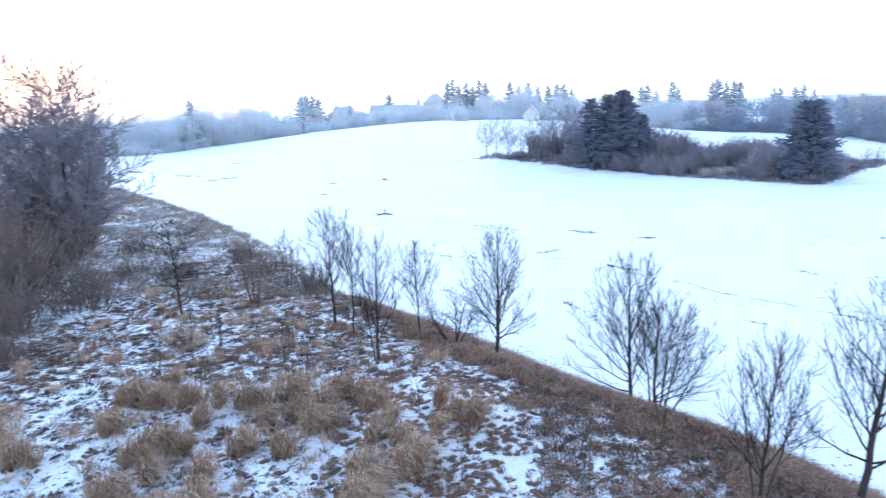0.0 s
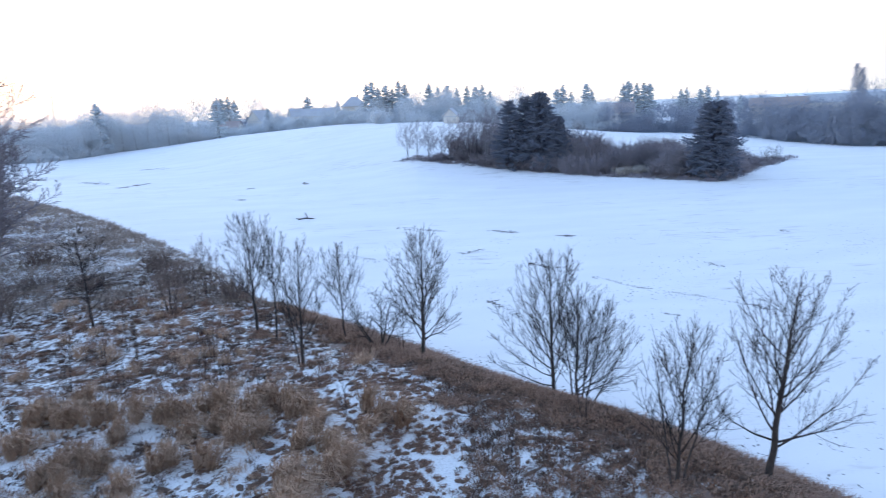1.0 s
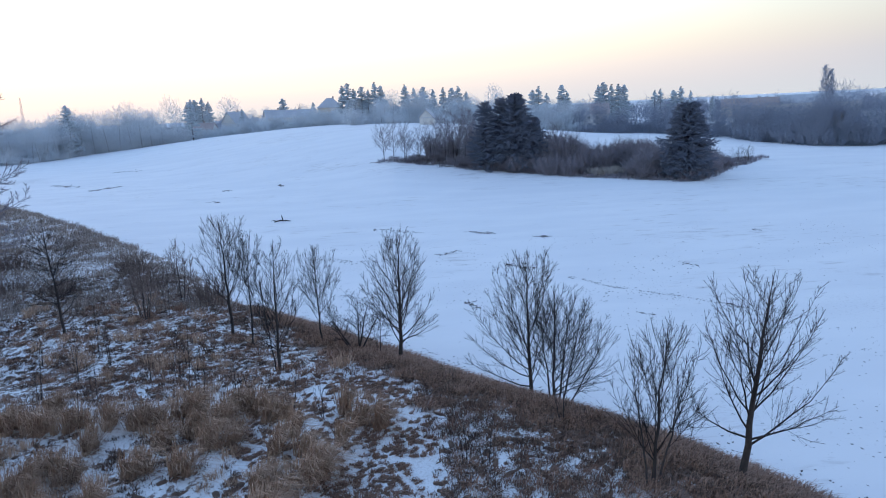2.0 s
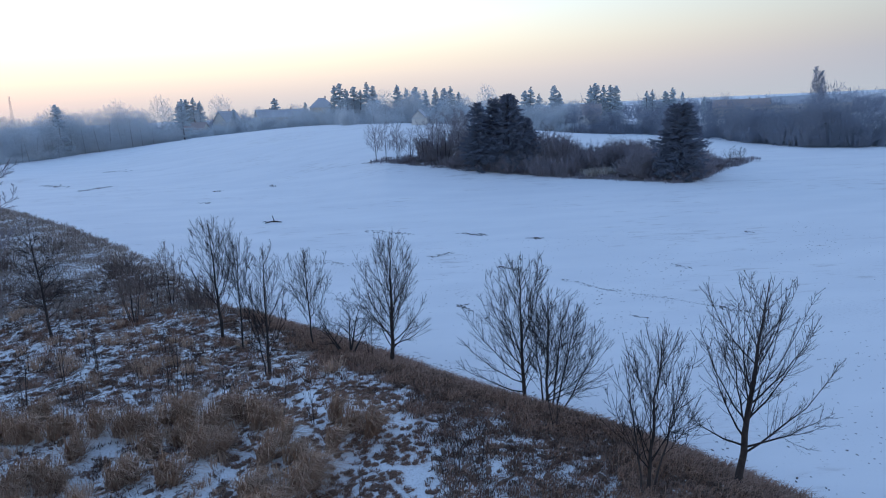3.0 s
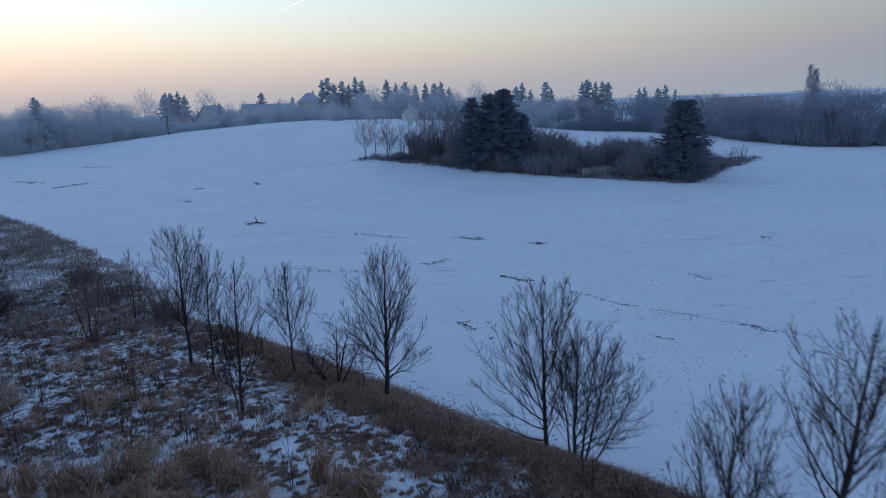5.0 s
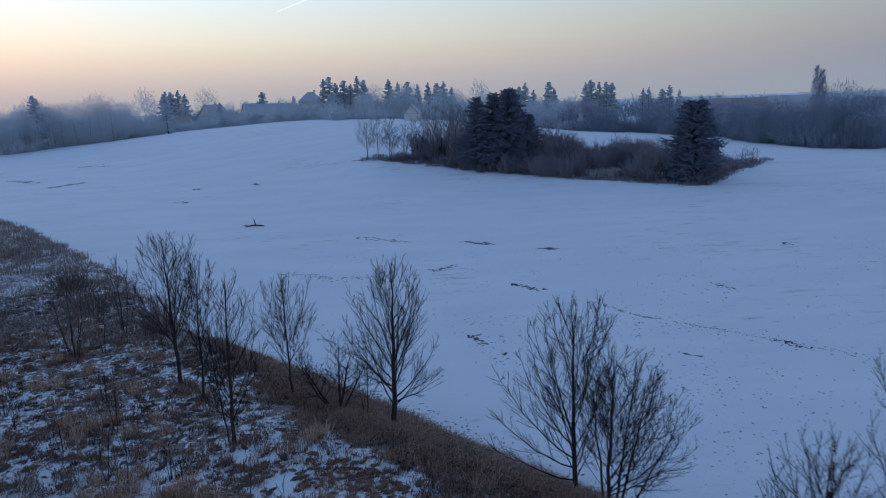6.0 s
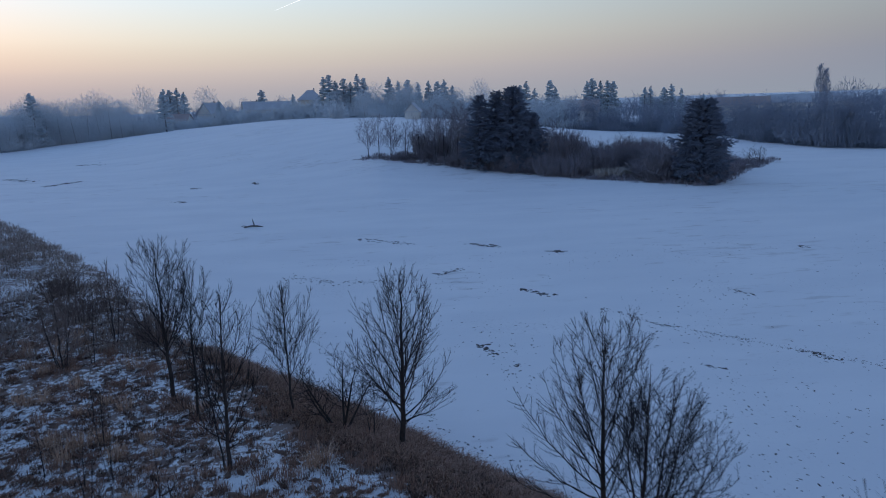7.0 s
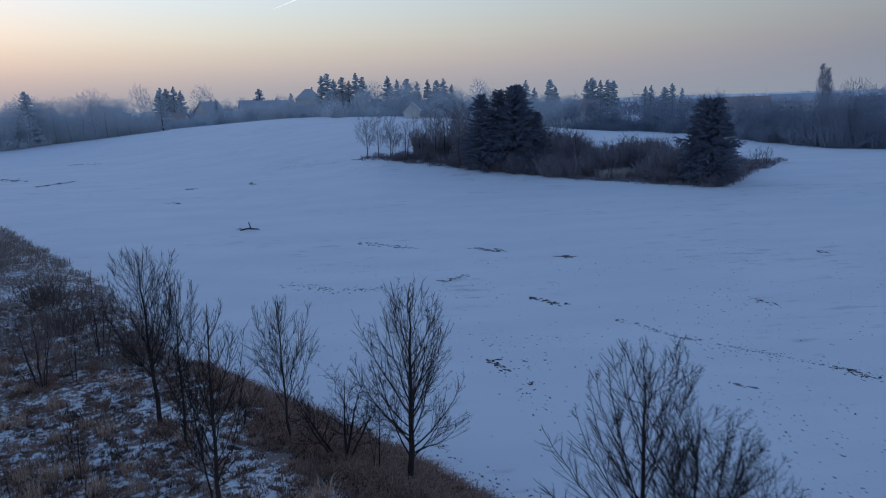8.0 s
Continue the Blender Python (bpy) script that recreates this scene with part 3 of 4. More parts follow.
for sx, sy, r, h in ((-12.1, 45.8, 1.5, 2.3), (-17.3, 50.5, 1.6, 1.8), (-20.5, 56.0, 1.8, 1.8), 
                     (-28.0, 38.0, 2.6, 3.2), (-31.5, 42.5, 3.0, 4.2), (-27.0, 43.0, 2.2, 2.6), (-34.5, 49.0, 3.2, 5.0), (-29.5, 47.5, 2.2, 2.4), (-37.0, 55.0, 3.2, 4.8), (-41.0, 64.0, 3.5, 5.0), (-31.0, 34.0, 2.5, 3.0), (-36.0, 40.0, 3.0, 4.4),
                     (-25.5, 33.5, 1.6, 2.0), (-40.5, 48.0, 3.0, 5.0), (-47.0, 62.0, 3.5, 5.5), (-28.5, 53.0, 1.8, 1.5), (-24.2, 51.0, 1.5, 1.3), (-33.5, 45.0, 3.0, 6.0), (-37.5, 50.5, 3.4, 7.0), (-41.5, 58.0, 3.6, 7.5), (-45.0, 66.0, 3.8, 7.0), (-34.0, 38.5, 3.0, 5.5), (-38.5, 45.0, 3.4, 6.5), (-30.0, 38.5, 2.6, 4.0), (-33.0, 62.0, 2.0, 1.8), (-48.5, 78.0, 3.0, 3.4), (-53.0, 88.0, 3.0, 3.2)):
    m = pose(sx, sy, ground_z(sx, sy), 0, 0, rng.uniform(0, 360)) @ Matrix.Diagonal((r, r, h, 1))
    place(rng.choice(DRY_SHRUB), "shrub", m, "leafless brown shrub in dry grass", "shrub", "shrubs on the bank")


# ---- dry grass ----
def border_width(y):
    """How far the brown grass of the border reaches into the bank."""
    return 3.5 + 0.54 * max(0.0, 30 - max(y, 17))


def snowy_slope(x, y):
    """The open slope where tussocks stand apart in snow."""
    d = inward(x, y)
    return smooth((d - border_width(y) + 0.3) / 0.7) * smooth((border_width(y) + 6.5 - d) / 2.0) * smooth((30.5 - y) / 3)


CLUMPS = ((-1.8, 29.4, 0.8), (-0.4, 28.8, 0.7), (-6.0, 29.8, 0.8), (-8.5, 31.8, 0.9), (-3.0, 31.0, 0.8), (-10.5, 31.5, 0.9), (0.8, 29.3, 0.8), (-1.2, 30.5, 0.7), (-13.0, 34.0, 1.1), (-11.7, 39.2, 1.5), (-8.2, 37.5, 0.9), (-5.4, 32.0, 0.9), (-4.9, 36.4, 1.1), (-6.7, 34.4, 1.2), (-8.5, 34.2, 1.3), (-12.6, 36.2, 1.6), (-12.5, 47.1, 1.2), (-12.9, 44.6, 1.2), (-15.9, 42.9, 1.6), (-6.3, 40.5, 0.9), (-2.4, 32.9, 1.2), (-11.0, 33.2, 0.9), (-14.5, 32.0, 1.1), (-9.6, 30.6, 0.8), (-17.5, 38.5, 1.6), (-14.2, 39.8, 1.3), (-10.2, 43.0, 1.2), (-18.5, 46.0, 1.6), (-16.8, 34.5, 1.0), (-7.0, 31.2, 0.7), (-3.6, 30.4, 0.6), (-20.5, 41.0, 1.8), (-21.5, 36.0, 1.5), (-12.0, 30.2, 0.8), (-18.0, 31.0, 1.0), (-11.2, 42.0, 1.1), (-8.6, 37.6, 0.7), (-5.3, 30.7, 0.8), (-2.4, 33.2, 1.4), (-0.8, 32.4, 1.3), (0.4, 31.6, 1.0), (-4.2, 36.0, 0.9), (5.0, 26.2, 1.0), (6.4, 25.4, 1.0), (-14.0, 43.6, 1.2), (-7.2, 35.4, 0.6), (2.6, 30.2, 0.9))
def blades(gen, feet, per, spread, length, width, lean, sway=(0.0, 0.0)):
    """Arching blades round each foot, as one vertex array and faces."""
    n = len(feet) * per
    base = np.repeat(np.asarray(feet, float), per, axis=0)
    size = np.repeat(gen.uniform(0.75, 1.25, len(feet)), per)
    ang, off = gen.uniform(0, 2 * np.pi, n), gen.random(n) ** 0.6 * spread
    base[:, 0] += np.cos(ang) * off * size
    base[:, 1] += np.sin(ang) * off * size
    L = gen.uniform(0.55, 1.1, n) * length * size
    turn = np.where(gen.random(n) < 0.6, ang, gen.uniform(0, 2 * np.pi, n))
    tilt = np.abs(gen.normal(0, lean, n))
    hx, hy = np.cos(turn) * np.sin(tilt) + sway[0], np.sin(turn) * np.sin(tilt) + sway[1]
    up = np.sqrt(np.clip(1 - hx ** 2 - hy ** 2, 0.05, 1))
    mid = base + np.stack([hx * 0.5, hy * 0.5, up * 0.62], 1) * L[:, None]
    tip = base + np.stack([hx * 1.4, hy * 1.4, up * 0.66], 1) * L[:, None]
    face = gen.uniform(0, np.pi, n)
    side = np.stack([np.cos(face), np.sin(face), np.zeros(n)], 1) * (gen.uniform(0.6, 1.3, n) * width)[:, None]
    base[:, 2] -= 0.06
    v = np.stack([base - side, base + side, mid + side * 0.8, mid - side * 0.8, tip], 1).reshape(-1, 3)
    k = np.arange(n)[:, None] * 5
    return v, np.concatenate([k + [0, 1, 2, 3]], 0).tolist(), (k + [3, 2, 4]).tolist()


def grass(name, feet, per, spread, length, width, lean, material, label, seed, sway=(0.0, 0.0)):
    v, quads, tris = blades(np.random.default_rng(seed), feet, per, spread, length, width, lean, sway)
    buf = Buf()
    buf.v, buf.f = v.tolist(), quads + tris
    return loose(name, buf, material, label, "grass")


def scatter(seed, count, box, keep):
    r = random.Random(seed)
    made = []
    for _ in range(count * 30):
        x, y = r.uniform(box[0], box[1]), r.uniform(box[2], box[3])
        if r.random() < keep(x, y):
            made.append((x, y, ground_z(x, y)))
            if len(made) == count:
                break
    return made


def reed_zone(x, y):
    patch = noise.noise((x * 0.33, y * 0.33, 20)) + 0.55 * noise.noise((x * 0.9, y * 0.9, 21))
    far = smooth((y - 27.0 + 0.10 * abs(x + 8)) / 3.5)
    right = smooth((x - (-0.6 - 0.62 * (y - 17))) / 2.6)
    return max(0.0, min(1.0, patch * 2.6 + 0.55)) * (1 - far) * (1 - right * 0.97)


REED_CLUMPS = ((-11.7, 27.2), (-9.1, 23.6), (-8.7, 25.3), (-8.3, 27.9), (-6.9, 26.3), (-6.5, 24.6), (-5.5, 26.9), (-4.3, 23.4), (-7.5, 22.9), (-4.6, 26.0), (-1.9, 25.6), (-2.0, 23.4), (-1.5, 24.5),
               (-3.2, 23.0), (-14.1, 27.3), (-11.7, 23.7), (-11.7, 25.7), (-12.6, 24.2), (-10.6, 27.2), (-3.9, 24.2), (-0.7, 24.2), (-7.8, 26.0), (-9.7, 27.1), (-6.3, 27.5))
reed_rng = random.Random(71)
reed_feet = []
spots = [(x, y, reed_rng.uniform(0.32, 0.62) if x < -4.4 else reed_rng.uniform(0.14, 0.26)) for x, y in REED_CLUMPS]
spots += [(x, y, reed_rng.uniform(0.25, 0.55)) for x, y, z in scatter(1, 45, (-27, -12.5, 13, 31), reed_zone)] + [(x, y, reed_rng.uniform(0.25, 0.5)) for x, y, z in scatter(16, 60, (-12.5, 6, 12, 22), reed_zone)]
for cx, cy, cr in spots:
    for _ in range(int(4 + 20 * cr * cr)):
        a, q = reed_rng.uniform(0, 6.283), cr * math.sqrt(reed_rng.random())
        px, py = cx + math.cos(a) * q * 1.25, cy + math.sin(a) * q * 0.9
        reed_feet.append((px, py, ground_z(px, py)))
grass("tall_dry_grass", reed_feet, 64, 0.16, 1.6, 0.012, 0.32, REED, "tall pale brown reed grass in arching tufts", 1, (0.34, -0.26))
grass("low_reed_grass", scatter(17, 260, (-27, 4, 14, 30), lambda x, y: reed_zone(x, y) * (x < -3.5)), 34, 0.2, 0.5, 0.011, 0.65, REED, "short pale dry grass between taller tufts", 17, (0.1, -0.05))
grass("bank_grass_behind", scatter(15, 800, (-32, 24, -22, 16), lambda x, y: (inward(x, y) > 0.0) * max(0.0, 0.35 + noise.noise((x * 0.3, y * 0.3, 50)))), 26, 0.35, 0.7, 0.015, 0.6, REED, "dry grass tufts on the snowy bank", 15)
grass("scattered_grass_tufts", scatter(2, 90, (-24, 8, 18, 50), lambda x, y: 0.5 * (inward(x, y) > border_width(y) + 1) * (1 - snowy_slope(x, y)) * max(0.0, noise.noise((x * 0.4, y * 0.4, 33)) + 0.2)), 70, 0.3, 0.75, 0.011, 0.5, REED, "scattered tufts of tall dry grass in snow", 2)


clump_rng = random.Random(12)
clump_feet = []
for cx, cy, cr in CLUMPS:
    for _ in range(int(2 + 6 * cr * cr)):
        a, q = clump_rng.uniform(0, 6.283), cr * math.sqrt(clump_rng.random())
        px, py = cx + math.cos(a) * q, cy + math.sin(a) * q
        if inward(px, py) > 0.1 and snowy_slope(px, py) < 0.4:
            clump_feet.append((px, py, ground_z(px, py)))
grass("rank_brown_grass", clump_feet, 50, 0.3, 0.36, 0.010, 0.7, STRAW, "rank brown grass round the trees", 14)


def tussock_zone(x, y):
    d = inward(x, y)
    if d < 0.0:
        return 0.0
    bare = snowy_slope(x, y)
    strip = smooth((border_width(y) + 0.6 - d) / 1.4) * smooth((44 - y) / 10)
    patch = 0.5 * noise.noise((x * 0.25, y * 0.25, 40)) + 0.7 * noise.noise((x * 0.9, y * 1.2, 41)) + 0.95 * noise.noise((x * 1.9, y * 2.6, 42))
    return max(0.0, min(1.0, -0.08 + patch * 1.9 + strip * 1.3 + 0.06 * smooth((y - 27) / 6) + 0.25 * smooth((y - 27.5) / 2) * smooth((40 - y) / 4))) * (1 - 0.93 * bare)


grass("matted_grass", scatter(3, 4200, (-30, 15, 16, 52), tussock_zone), 28, 0.2, 0.2, 0.011, 0.95, STRAW, "low matted brown grass through the snow", 3, (0.3, -0.2))
def border_zone(x, y):
    """Thick along the border, broken by snow further in."""
    d = inward(x, y)
    if y > 46 or not -0.15 < d < border_width(y) + 1.2 * noise.noise((x * 0.8, y * 0.8, 2)) - 0.2 * max(0.0, y - 33):
        return 0.0
    gaps = noise.noise((x * 0.75, y * 0.75, 12)) + 0.75 * noise.noise((x * 2.2, y * 2.2, 13)) + 0.4 * noise.noise((x * 4.5, y * 4.5, 14))
    return 1.0 if gaps > -0.72 + 1.12 * smooth((d - 1.6) / 2.6) else 0.0


grass("border_grass", scatter(4, 2500, (-20, 24, 4, 60), border_zone), 22, 0.30, 0.3, 0.012, 1.2, TUSSOCK, "dense brown grass along the field border", 4, (0.42, -0.25))
grass("border_straw", scatter(34, 3500, (-20, 24, 4, 60), border_zone), 24, 0.34, 0.42, 0.0115, 1.25, STRAW, "flattened brown straw along the field border", 34, (0.48, -0.3))
grass("distant_bank_grass", scatter(5, 5200, (-75, 0, 44, 135), lambda x, y: (0.0 if inward(x, y) < 0 or inward(x, y) > 34 else 0.35 + 0.65 * smooth(noise.noise((x * 0.2, y * 0.2, 44)) * 2 + 0.5))), 16, 0.5, 0.6, 0.02, 0.8, GREY_GRASS, "rough grey-brown grass on the far bank", 5)


grass("small_tussock_grass", scatter(8, 7600, (-26, 14, 16, 56), lambda x, y: (inward(x, y) > 0.2) * (0.12 + 0.75 * tussock_zone(x, y)) * (1 - 0.93 * snowy_slope(x, y))), 16, 0.16, 0.19, 0.013, 0.8, TUSSOCK, "small dark grass tussocks in snow", 8, (0.15, -0.1))


def lumps(name, feet, size, flat, material, label, category, seed, heading=None):
    """Low irregular clods, pressed into the ground; heading: the way they are drawn out, and how far that varies."""
    r = random.Random(seed)
    buf = Buf()
    for x, y, z in feet:
        a0, s = r.uniform(0, 6.28), size * r.uniform(0.3, 1.6)
        if heading:
            a0 = heading[0] + r.gauss(0, heading[1])
        long = r.uniform(1.0, 2.8)
        ca, sa = math.cos(a0), math.sin(a0)
        ring = []
        for h, w, n in ((-0.25, 1.0, 7), (0.55, 0.72, 7)):
            for i in range(n):
                a = 6.283 * i / n
                k = w * r.uniform(0.75, 1.25)
                u, v = math.cos(a) * k * long * s, math.sin(a) * k * s
                ring.append((x + u * ca - v * sa, y + u * sa + v * ca, z + h * s * flat * r.uniform(0.8, 1.2)))
        ring.append((x, y, z + s * flat * 0.9))
        buf.add(ring, [(i, (i + 1) % 7, 7 + (i + 1) % 7, 7 + i) for i in range(7)] + [(7 + i, 7 + (i + 1) % 7, 14) for i in range(7)])
    return loose(name, buf, material, label, category)


lumps("tussocks", scatter(6, 2600, (-26, 14, 16, 56), lambda x, y: (inward(x, y) > 0.2) * (0.35 + 0.5 * tussock_zone(x, y)) * (1 - 0.8 * snowy_slope(x, y))), 0.09, 0.5, TUSSOCK, "flattened brown grass tussocks", "grass", 6)
slope = scatter(18, 1700, (-9, 9, 17, 34), lambda x, y: (snowy_slope(x, y) > 0.3) * max(0.0, min(1.0, 0.55 + 0.9 * noise.noise((x * 0.55, y * 0.55, 61)))))
lumps("slope_tussocks", slope, 0.062, 0.75, TUSSOCK, "dark rounded grass tussocks on the snowy slope", "grass", 18, (0.5, 0.5))
grass("slope_tussock_grass", slope, 30, 0.11, 0.15, 0.012, 0.9, STRAW, "short brown grass on the slope's tussocks", 19, (0.22, -0.22))


# ---- marks on the snowy field ----
def trail(seed, line, count, spread, size, material=None, label="dark clods and stubble showing through the snow", flat=0.16):
    r = random.Random(seed)
    feet = []
    for _ in range(count):
        u = r.random() * (len(line) - 1)
        i = min(int(u), len(line) - 2)
        x = line[i][0] + (line[i + 1][0] - line[i][0]) * (u - i) + r.gauss(0, spread)
        y = line[i][1] + (line[i + 1][1] - line[i][1]) * (u - i) + r.gauss(0, spread)
        if inward(x, y) < -0.3:
            feet.append((x, y, ground_z(x, y)))
    way = math.atan2(line[-1][1] - line[0][1], line[-1][0] - line[0][0])
    lumps("field_clods", feet, size * 0.62, flat, SOIL, label, "soil", seed, (way, 0.7))

for seed, line, count, spread, size in (
        (201, ((12.4, 49.2), (13.4, 48.0), (14.4, 46.0), (15.3, 44.9)), 90, 0.14, 0.062), (202, ((15.8, 44.5), (17.8, 42.6), (20.0, 40.2), (23.5, 36.6)), 230, 0.1, 0.034), (224, ((19.7, 40.6), (20.5, 39.2)), 50, 0.12, 0.08), (225, ((15.3, 44.9), (23.5, 36.5)), 160, 0.6, 0.045),
        (203, ((8.7, 54.4), (10.2, 52.5)), 45, 0.2, 0.12), (204, ((7.5, 70.1), (9.6, 68.1)), 45, 0.22, 0.17), (205, ((13.5, 65.3), (14.4, 64.8)), 20, 0.15, 0.16),
        (206, ((-2.0, 74.9), (2.6, 71.1)), 55, 0.3, 0.12), (207, ((-7.0, 60.9), (-3.2, 58.7), (0.5, 58.4)), 150, 0.45, 0.075), (208, ((3.7, 59.4), (5.8, 61.0)), 45, 0.25, 0.09),
        (209, ((4.6, 44.2), (5.3, 42.3)), 30, 0.16, 0.11), (210, ((5.8, 41.2), (6.1, 41.0)), 6, 0.1, 0.13), (211, ((-57.2, 137.9), (-54.6, 144.9)), 60, 0.5, 0.30),
        (212, ((-72.2, 155.5), (-64.3, 148.4)), 60, 0.6, 0.28), (213, ((-69.8, 183.8), (-62.6, 179.6)), 40, 0.7, 0.35), (214, ((-27.8, 108.5), (-25.9, 108.1)), 14, 0.4, 0.22),
        (215, ((-29.6, 124.6), (-28.2, 123.9)), 12, 0.4, 0.25), (216, ((-20.6, 125.2), (-18.7, 123.4)), 14, 0.4, 0.26), (217, ((21.8, 51.7), (22.4, 50.0)), 18, 0.2, 0.10),
        (218, ((33.0, 62.4), (33.6, 62.1)), 10, 0.2, 0.16), (219, ((14.4, 39.6), (14.8, 38.9)), 10, 0.2, 0.10), (220, ((6.5, 45.2), (5.4, 38.5)), 60, 0.7, 0.05),
        (221, ((9.0, 33.0), (14.0, 26.0), (20.0, 22.0)), 300, 1.9, 0.034), (222, ((12.0, 40.0), (18.0, 34.0), (24.0, 30.0)), 200, 1.8, 0.036), (223, ((14.0, 44.0), (17.0, 50.0), (24.0, 56.0)), 90, 1.6, 0.055)):
    trail(seed, line, count, spread, size)

specks = scatter(24, 1500, (-8, 42, 22, 66), lambda x, y: (inward(x, y) < -0.4) * max(0.0, noise.noise((x * 0.12, y * 0.12, 81)) + 0.45 * noise.noise((x * 0.6, y * 0.6, 82)) + 0.12))
lumps("soil_specks", specks, 0.026, 0.25, SOIL, "small dark specks of soil on the snow", "soil", 24)
crumbs = scatter(25, 1300, (-14, 16, 18, 50), lambda x, y: (-2.4 < inward(x, y) < 0.1) * smooth((inward(x, y) + 2.4) / 2.4) ** 2)
lumps("border_crumbs", crumbs, 0.024, 0.5, SOIL, "soil crumbs and dead stalks beside the border", "soil", 25)

branch = Buf()
branch.tube([Vector((-0.9, 0, 0.03)), Vector((-0.2, 0.1, 0.16)), Vector((0.5, 0.0, 0.12)), Vector((1.05, -0.1, 0.05))], [0.05, 0.08, 0.08, 0.04], 6)
branch.tube([Vector((0.2, 0.05, 0.12)), Vector((0.12, 0.0, 0.45)), Vector((0.02, 0.0, 0.85))], [0.07, 0.06, 0.04], 6)
branch.tube([Vector((-0.5, 0.0, 0.08)), Vector((-0.9, 0.3, 0.2)), Vector((-1.2, 0.4, 0.1))], [0.05, 0.04, 0.02], 5)
fallen = new("fallen_branch", branch.mesh("fallen_branch", BARK))
fallen.matrix_basis = pose(-13.4, 84.2, ground_z(-13.4, 84.2), 0, 0, 8)
tagged(fallen, "dark forked branch lying on the snowy field", "branch")


# ---- conifers ----
def needled(r, green, side, z0, length, droop, lift, sprays, thick):
    """One bough with its sprays of needles."""
    p0 = Vector((0, 0, z0))
    p1 = p0 + side * length * 0.55 - Vector((0, 0, length * 0.55 * droop))
    p2 = p0 + side * length + Vector((0, 0, length * (lift * 0.5 - droop)))
    green.tube([p0, p1, p2], [thick * 1.2, thick, 0.01], 3)
    cross = Vector((-side.y, side.x, 0))
    for _ in range(sprays):
        t = r.uniform(0.22, 1.0)
        q = p0.lerp(p1, t * 2) if t < 0.5 else p1.lerp(p2, t * 2 - 1)
        e = q + (side * r.uniform(0.4, 1.0) + cross * r.uniform(-0.9, 0.9) + Vector((0, 0, r.uniform(-0.75, 0.5)))).normalized() * length * r.uniform(0.12, 0.27)
        green.tube([q, e], [thick, 0.01], 3)


def conifer_meshes(seed, height, spread, boughs, sprays, thick, blunt=0.5, skirt=0.75, ragged=0.3, even=0.6, bold=()):
    """Trunk and boughs of a spruce. blunt: the lower, the rounder the top; skirt: how wide the foot is to the widest part; even: the shortest bough to the longest; bold: (share of the height, turn, reach) of boughs that stand out."""
    r = random.Random(seed)
    wood, green = Buf(), Buf()
    wood.tube([Vector((0, 0, -0.3)), Vector((0.02, 0, height * 0.5)), Vector((0, 0, height * 0.99))], [height * 0.018, height * 0.011, 0.01], 6)
    for b in range(boughs):
        ang, u = r.uniform(0, 6.283), 0.02 + 0.96 * r.random() ** 0.85
        side = Vector((math.cos(ang), math.sin(ang), 0))
        lobe = 1 + ragged * noise.noise((side.x * 1.6 + seed, side.y * 1.6, u * 2.5))
        length = spread * (max(0.0, 1 - u) ** blunt + 0.04) * (skirt + (1 - skirt) * smooth(u / 0.3)) * lobe * r.uniform(even, 1.05)
        needled(r, green, side, height * u, length, r.uniform(-0.1, 0.45) * (1.1 - u) - 0.35 * smooth((u - 0.7) / 0.3), r.uniform(0.1, 0.3), sprays, thick)
    for u, turn, length in bold:
        side = Vector((math.cos(radians(turn)), math.sin(radians(turn)), 0))
        needled(r, green, side, height * u, length, r.uniform(0.15, 0.3), 0.5, sprays * 2, thick)
    return wood, green


def conifer(name, m, seed, height, spread, label, group, needle, boughs, sprays, thick, **shape):
    wood, green = conifer_meshes(seed, height, spread, boughs, sprays, thick, **shape)
    tree = thing(name, m, label, "tree", group)
    part("trunk", wood, BARK, tree)
    part("crown", green, needle, tree)
    return tree


COPSE = "trees of the copse in the field"
conifer("spruce", foot(43.5, 102.5), 301, 11.0, 4.1, "dark spruce with a rounded dense crown", COPSE, NEEDLE, 760, 20, 0.07, blunt=0.42, skirt=0.85, ragged=0.12, even=0.78, bold=((0.52, 175, 4.6), (0.5, 190, 4.4), (0.56, 165, 4.2), (0.46, 200, 4.7), (0.5, 5, 4.1), (0.47, -15, 4.3), (0.62, 185, 3.6)))
conifer("spruce", foot(20.9, 119.2), 302, 12.5, 5.2, "tall dark spruce in the copse", COPSE, NEEDLE, 760, 20, 0.08, blunt=0.55, skirt=0.95, ragged=0.35, bold=((0.5, 0, 4.8), (0.6, 10, 4.0), (0.4, -10, 5.3)))
conifer("spruce", foot(15.8, 119.6), 303, 11.2, 3.7, "dark spruce standing close to taller ones", COPSE, NEEDLE, 420, 18, 0.075, blunt=0.5, ragged=0.4)
conifer("spruce", foot(23.6, 118.4), 304, 8.6, 3.7, "broad dark spruce on the copse edge", COPSE, NEEDLE, 420, 18, 0.075, blunt=0.55, ragged=0.4)
conifer("spruce", foot(18.8, 121.5), 305, 11.8, 3.2, "dark spruce in the middle of the copse", COPSE, NEEDLE, 420, 18, 0.075, blunt=0.45, ragged=0.45)

COARSE = dict(thin=0.015, norm=(1, 3.0, 1.2), count=(20, 9, 5), size=(0.5, 0.48, 0.5), lean=(34, 64), rise=0.5, wander=0.12, fine=True)
